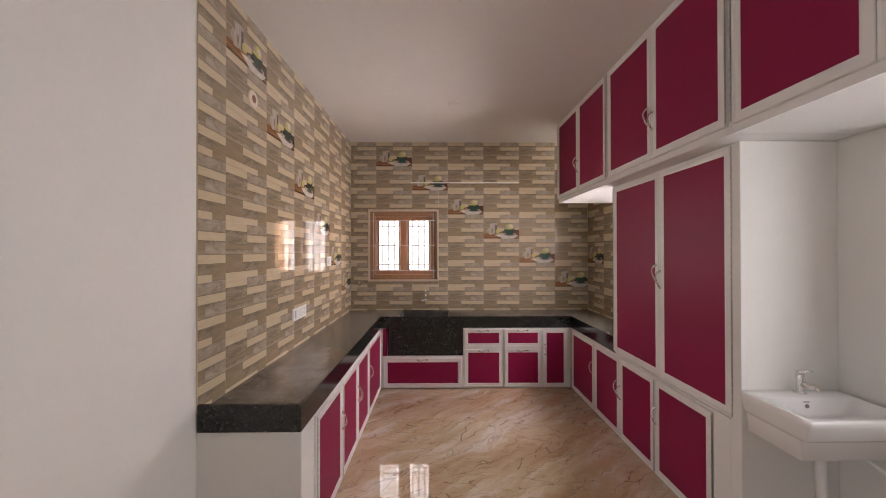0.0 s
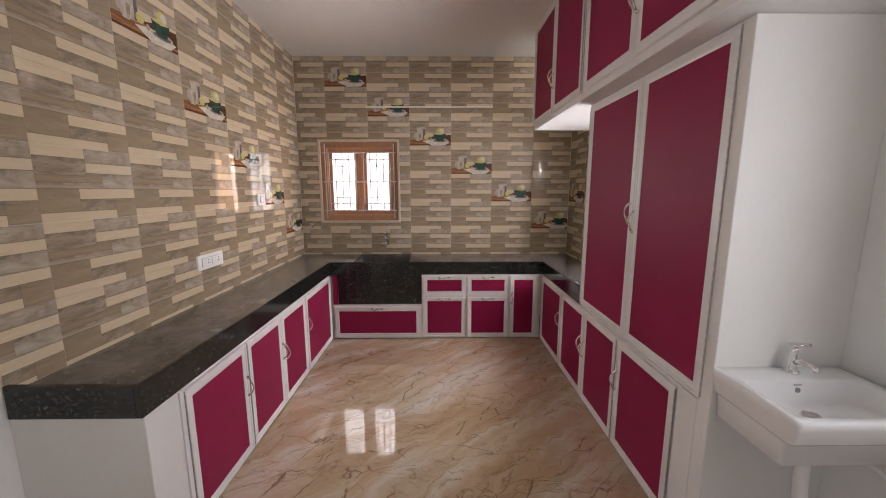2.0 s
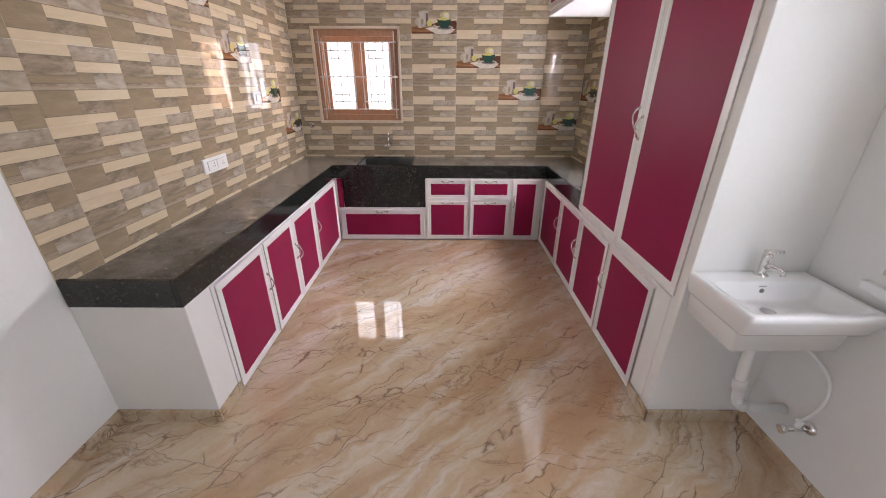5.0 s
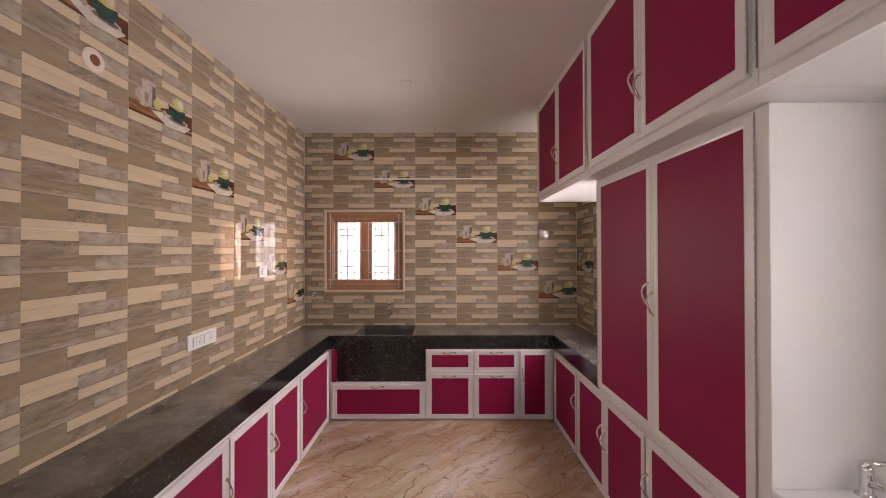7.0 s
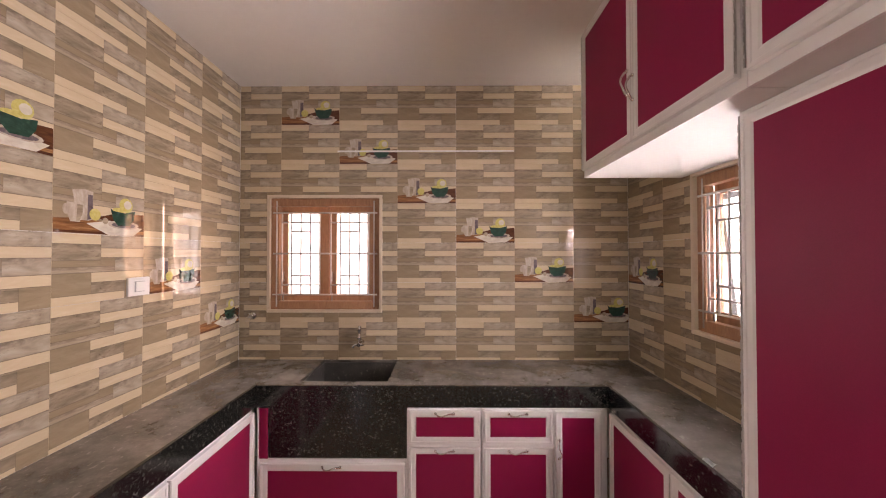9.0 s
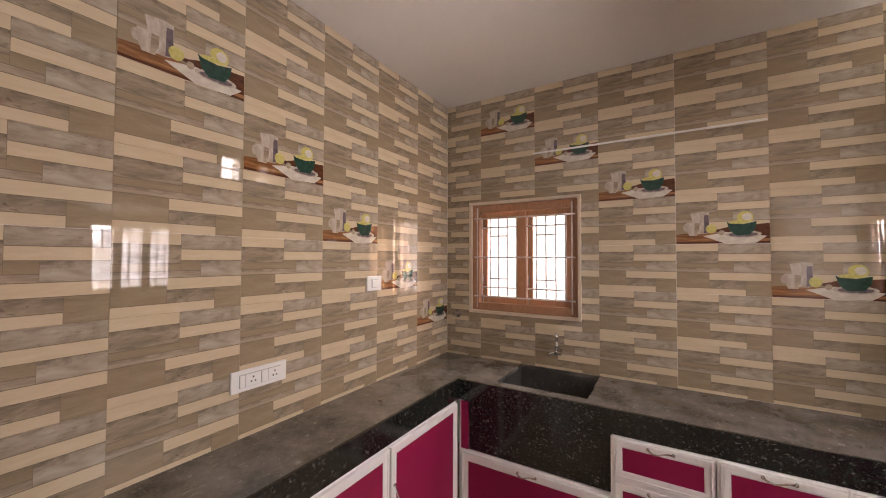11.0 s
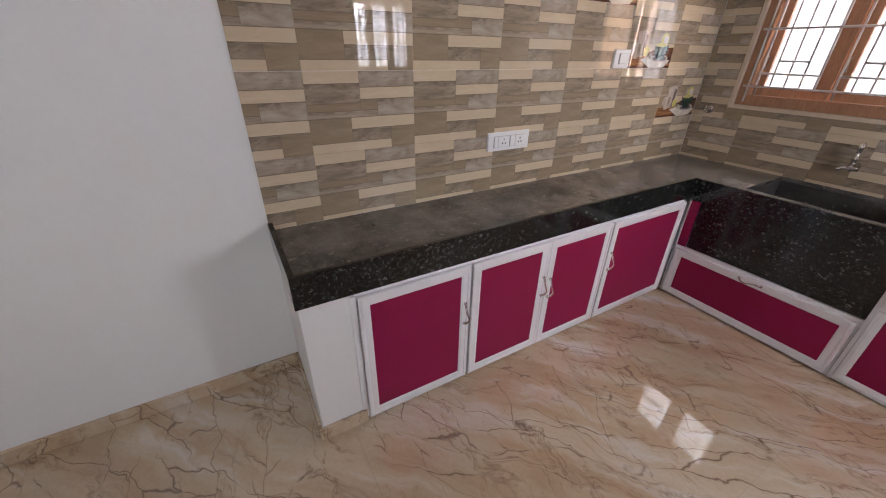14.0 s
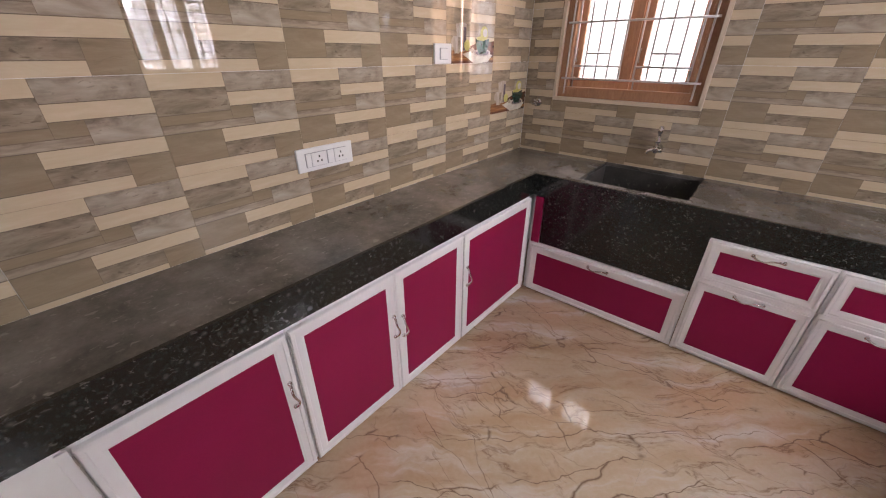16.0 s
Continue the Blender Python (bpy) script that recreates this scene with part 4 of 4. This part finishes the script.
bm = bmesh.new()
dice = random.Random(4)
grid = [[bm.verts.new((0.011 * i + dice.uniform(-0.004, 0.004), 0.011 * j + dice.uniform(-0.004, 0.004), dice.uniform(0.002, 0.018) if 0 < i < 6 and 0 < j < 5 else 0.001)) for j in range(6)] for i in range(7)]
for i in range(6):
    for j in range(5):
        bm.faces.new((grid[i][j], grid[i + 1][j], grid[i + 1][j + 1], grid[i][j + 1]))
bmesh.ops.solidify(bm, geom=bm.faces[:], thickness=0.0006)
thing("wrapper", bm, M_GREYPL, "crumpled grey plastic wrapper lying on granite worktop", "wrapper", m=pose(1.832, 3.88, SLAB_Z + 0.001, 0, 0, 25))

# ---- glazed wall tiles ----
# printed strips on one tile: u0, u1, v0, v1 (v from the top), kind
STRIPS = ((0, .47, 0, .15, 0), (.47, 1, 0, .2, 3), (0, .47, .15, .385, 2), (.47, 1, .2, .345, 0), (0, .47, .385, .48, 1), (.47, .63, .345, .48, 1), (.63, 1, .345, .565, 3),
          (0, .63, .48, .565, 4), (0, .37, .565, .88, 1), (.37, 1, .565, .715, 0), (.37, .75, .715, .88, 2), (.75, 1, .715, 1, 1), (0, .75, .88, 1, 0))
TILE_MATS = [T_CREAM, T_TAUPE, T_STREAK, T_GREY, T_PALE, P_WOOD, P_DKWOOD, P_CLOTH, P_JUG, P_SHADE, P_GREEN, P_LEMON, T_LINE]


def uv3(u, v, y=0.0):
    return (u * TILE_W, y, (1 - v) * TILE_H)


def blob(bm, cu, cv, ru, rv, mat, y, n=14, lo=0, hi=360):
    """A flat printed oval."""
    f = bm.faces.new([bm.verts.new(uv3(cu + ru * math.cos(radians(lo + (hi - lo) * k / n)), cv - rv * math.sin(radians(lo + (hi - lo) * k / n)), y)) for k in range(n)])
    f.material_index = mat


def poly(bm, pts, mat, y):
    bm.faces.new([bm.verts.new(uv3(u, v, y)) for u, v in pts]).material_index = mat


def tile_mesh(rects, picture):
    """The tile cut to rects (u0, u1, v0, v1); its face looks along -y."""
    bm = bmesh.new()
    g = 0.0011
    strip_uv = bm.loops.layers.uv.new("strip")
    gu, gv = g / TILE_W, g / TILE_H
    for a0, a1, b0, b1 in rects:
        a0, a1, b0, b1 = a0 + gu / 2, a1 - gu / 2, b0 + gv / 2, b1 - gv / 2
        for u0, u1, v0, v1, k in STRIPS:
            c0, c1, d0, d1 = max(u0, a0), min(u1, a1), max(v0, b0), min(v1, b1)
            if c1 - c0 > 1e-4 and d1 - d0 > 1e-4:
                e0 = 0.0 if c0 <= a0 + 1e-4 else 0.0022
                e1 = 0.0075 if d1 < b1 - 1e-4 else 0.0
                f = bm.faces.new([bm.verts.new(uv3(*q)) for q in ((c0 + e0, d1 - e1), (c1, d1 - e1), (c1, d0), (c0 + e0, d0))])
                f.material_index = k
                for lp in f.loops:
                    lp[strip_uv].uv = ((lp.vert.co.x / TILE_W - u0) / (u1 - u0), (v1 - 1 + lp.vert.co.z / TILE_H) / (v1 - v0))
                if e0 or e1:
                    poly(bm, [(c0, d1), (c1, d1), (c1, d0), (c0, d0)], 12, 0.0003)
        edge = [(a0, b1), (a1, b1), (a1, b0), (a0, b0)]
        for i in range(4):
            p, q = edge[i], edge[(i + 1) % 4]
            f = bm.faces.new([bm.verts.new(uv3(*p)), bm.verts.new(uv3(*q)), bm.verts.new(uv3(*q, W)), bm.verts.new(uv3(*p, W))])
            f.material_index = 0
    if picture:
        r0 = rects[0]
        cut = min(r0[1], 1.0) - 0.004
        s = -0.0003
        poly(bm, [(0.004, .80), (.16, .78), (cut, .80), (cut, .97), (.004, .97)], 5, s)
        poly(bm, [(0.004, .955), (cut, .955), (cut, .992), (.004, .992)], 6, s * 2)
        poly(bm, [(.17, .77), (.19, .52), (.17, .38), (.30, .35), (.38, .37), (.375, .55), (.40, .75), (.34, .80), (.22, .80)], 8, s * 2)
        poly(bm, [(.325, .42), (.375, .42), (.375, .56), (.385, .76), (.32, .79)], 9, s * 3)
        blob(bm, .115, .66, .03, .075, 8, s * 2)
        poly(bm, [(.12, .56), (.28, .56), (.275, .72), (.245, .83), (.155, .83), (.125, .72)], 8, s * 4)
        poly(bm, [(.22, .58), (.275, .58), (.27, .72), (.24, .82), (.21, .82)], 4, s * 5)
        blob(bm, .40, .70, .06, .09, 11, s * 4)
        blob(bm, .51, .78, .032, .05, 4, s * 6)
        if cut > 0.9:
            poly(bm, [(.42, .74), (.60, .66), (.80, .64), (cut, .62), (cut, .90), (.85, .92), (.55, .80)], 6, s * 2.5)
            poly(bm, [(.31, .84), (.56, .77), (.97, .86), (.86, .985), (.55, .995)], 7, s * 3)
            blob(bm, .73, .82, .19, .07, 8, s * 5)
            blob(bm, .73, .825, .15, .045, 9, s * 5.5)
            blob(bm, .755, .50, .085, .12, 11, s * 6)
            blob(bm, .66, .60, .07, .05, 11, s * 6.2)
            poly(bm, [(.565, .57), (.60, .61), (.74, .625), (.87, .58), (.855, .72), (.80, .83), (.66, .84), (.60, .75)], 10, s * 7)
            blob(bm, .775, .49, .05, .07, 7, s * 6.5)
    me = bpy.data.meshes.new("tile")
    bm.normal_update()
    bm.to_mesh(me)
    bm.free()
    for m in TILE_MATS:
        me.materials.append(m)
    return me


TILE_CACHE = {}


def lay_tiles(wall, place, columns, z_low, holes, pictures):
    """Tiles on a wall: columns are (start, end, cut) along it, holes in the same measure."""
    for ci, (c0, c1, origin) in enumerate(columns):
        for row in range(7):
            z1 = ZC - row * TILE_H
            z0 = z1 - TILE_H
            rects = wall_rects(c0, c1, max(z0, z_low), z1, holes)
            if not rects:
                continue
            key = tuple((round((r[0] - origin) / TILE_W, 4), round((r[1] - origin) / TILE_W, 4), round((z1 - r[3]) / TILE_H, 4), round((z1 - r[2]) / TILE_H, 4)) for r in rects)
            pic = pictures.get(ci) == row
            if (key, pic) not in TILE_CACHE:
                TILE_CACHE[key, pic] = tile_mesh(key, pic)
            ob = new("tile", TILE_CACHE[key, pic])
            ob.parent = wall
            wob = [random.uniform(-0.035, 0.035) for _ in range(2)]
            ob.matrix_basis = place(origin, z0) @ pose(0, 0, 0, wob[0], 0, wob[1])


back_cols = [(XL + 0.001, -0.418, -0.868)] + [(-0.418 + TILE_W * k, min(0.032 + TILE_W * k, XR - 0.001), -0.418 + TILE_W * k) for k in range(6)]
lay_tiles(wall_back, lambda a, z: pose(a, YB, z), back_cols, SLAB_Z, [WIN_B], {k: k - 1 for k in range(1, 7)})
left_cols = [(2.388, 2.608, 2.158)] + [(2.608 + TILE_W * k, min(3.058 + TILE_W * k, YB - 0.001), 2.608 + TILE_W * k) for k in range(6)]
lay_tiles(wall_left, lambda a, z: pose(XL, a, z, 0, 0, 90), left_cols, SLAB_Z, [], {k: k - 1 for k in range(1, 7)})
# on the right-hand wall the measure runs from the corner towards the room
right_cols = [(TILE_W * k + 0.001 * (k == 0), min(TILE_W * (k + 1), YB - 3.672), TILE_W * k) for k in range(4)]
holes = [(YB - WIN_R[1], YB - WIN_R[0], WIN_R[2], WIN_R[3]), (YB - VENT[1], YB - VENT[0], VENT[2], VENT[3])]
lay_tiles(wall_right, lambda a, z: pose(XR, YB - a, z, 0, 0, -90), right_cols, SLAB_Z, holes, {0: 4})

# ---- floor slabs ----
SLAB_X, SLAB_Y, GAP = 1.6, 0.8, 0.0003
SLABS = {}
x = -0.9
while x < XR:
    y = 1.711 - 5 * SLAB_Y
    while y < YB:
        cut = (max(x, XL - W), min(x + SLAB_X, XR + W), max(y, YF), min(y + SLAB_Y, YB + W))
        size = (round(cut[1] - cut[0], 4), round(cut[3] - cut[2], 4))
        if size[0] > 0.01 and size[1] > 0.01:
            if size not in SLABS:
                bm = bmesh.new()
                box(bm, GAP, size[0] - GAP, GAP, size[1] - GAP, -0.012, 0.0)
                SLABS[size] = mesh_of("slab", bm, M_FLOOR)
            ob = new("slab", SLABS[size])
            ob.parent = floor
            ob.matrix_basis = pose(cut[0], cut[2], 0)
        y += SLAB_Y
    x += SLAB_X
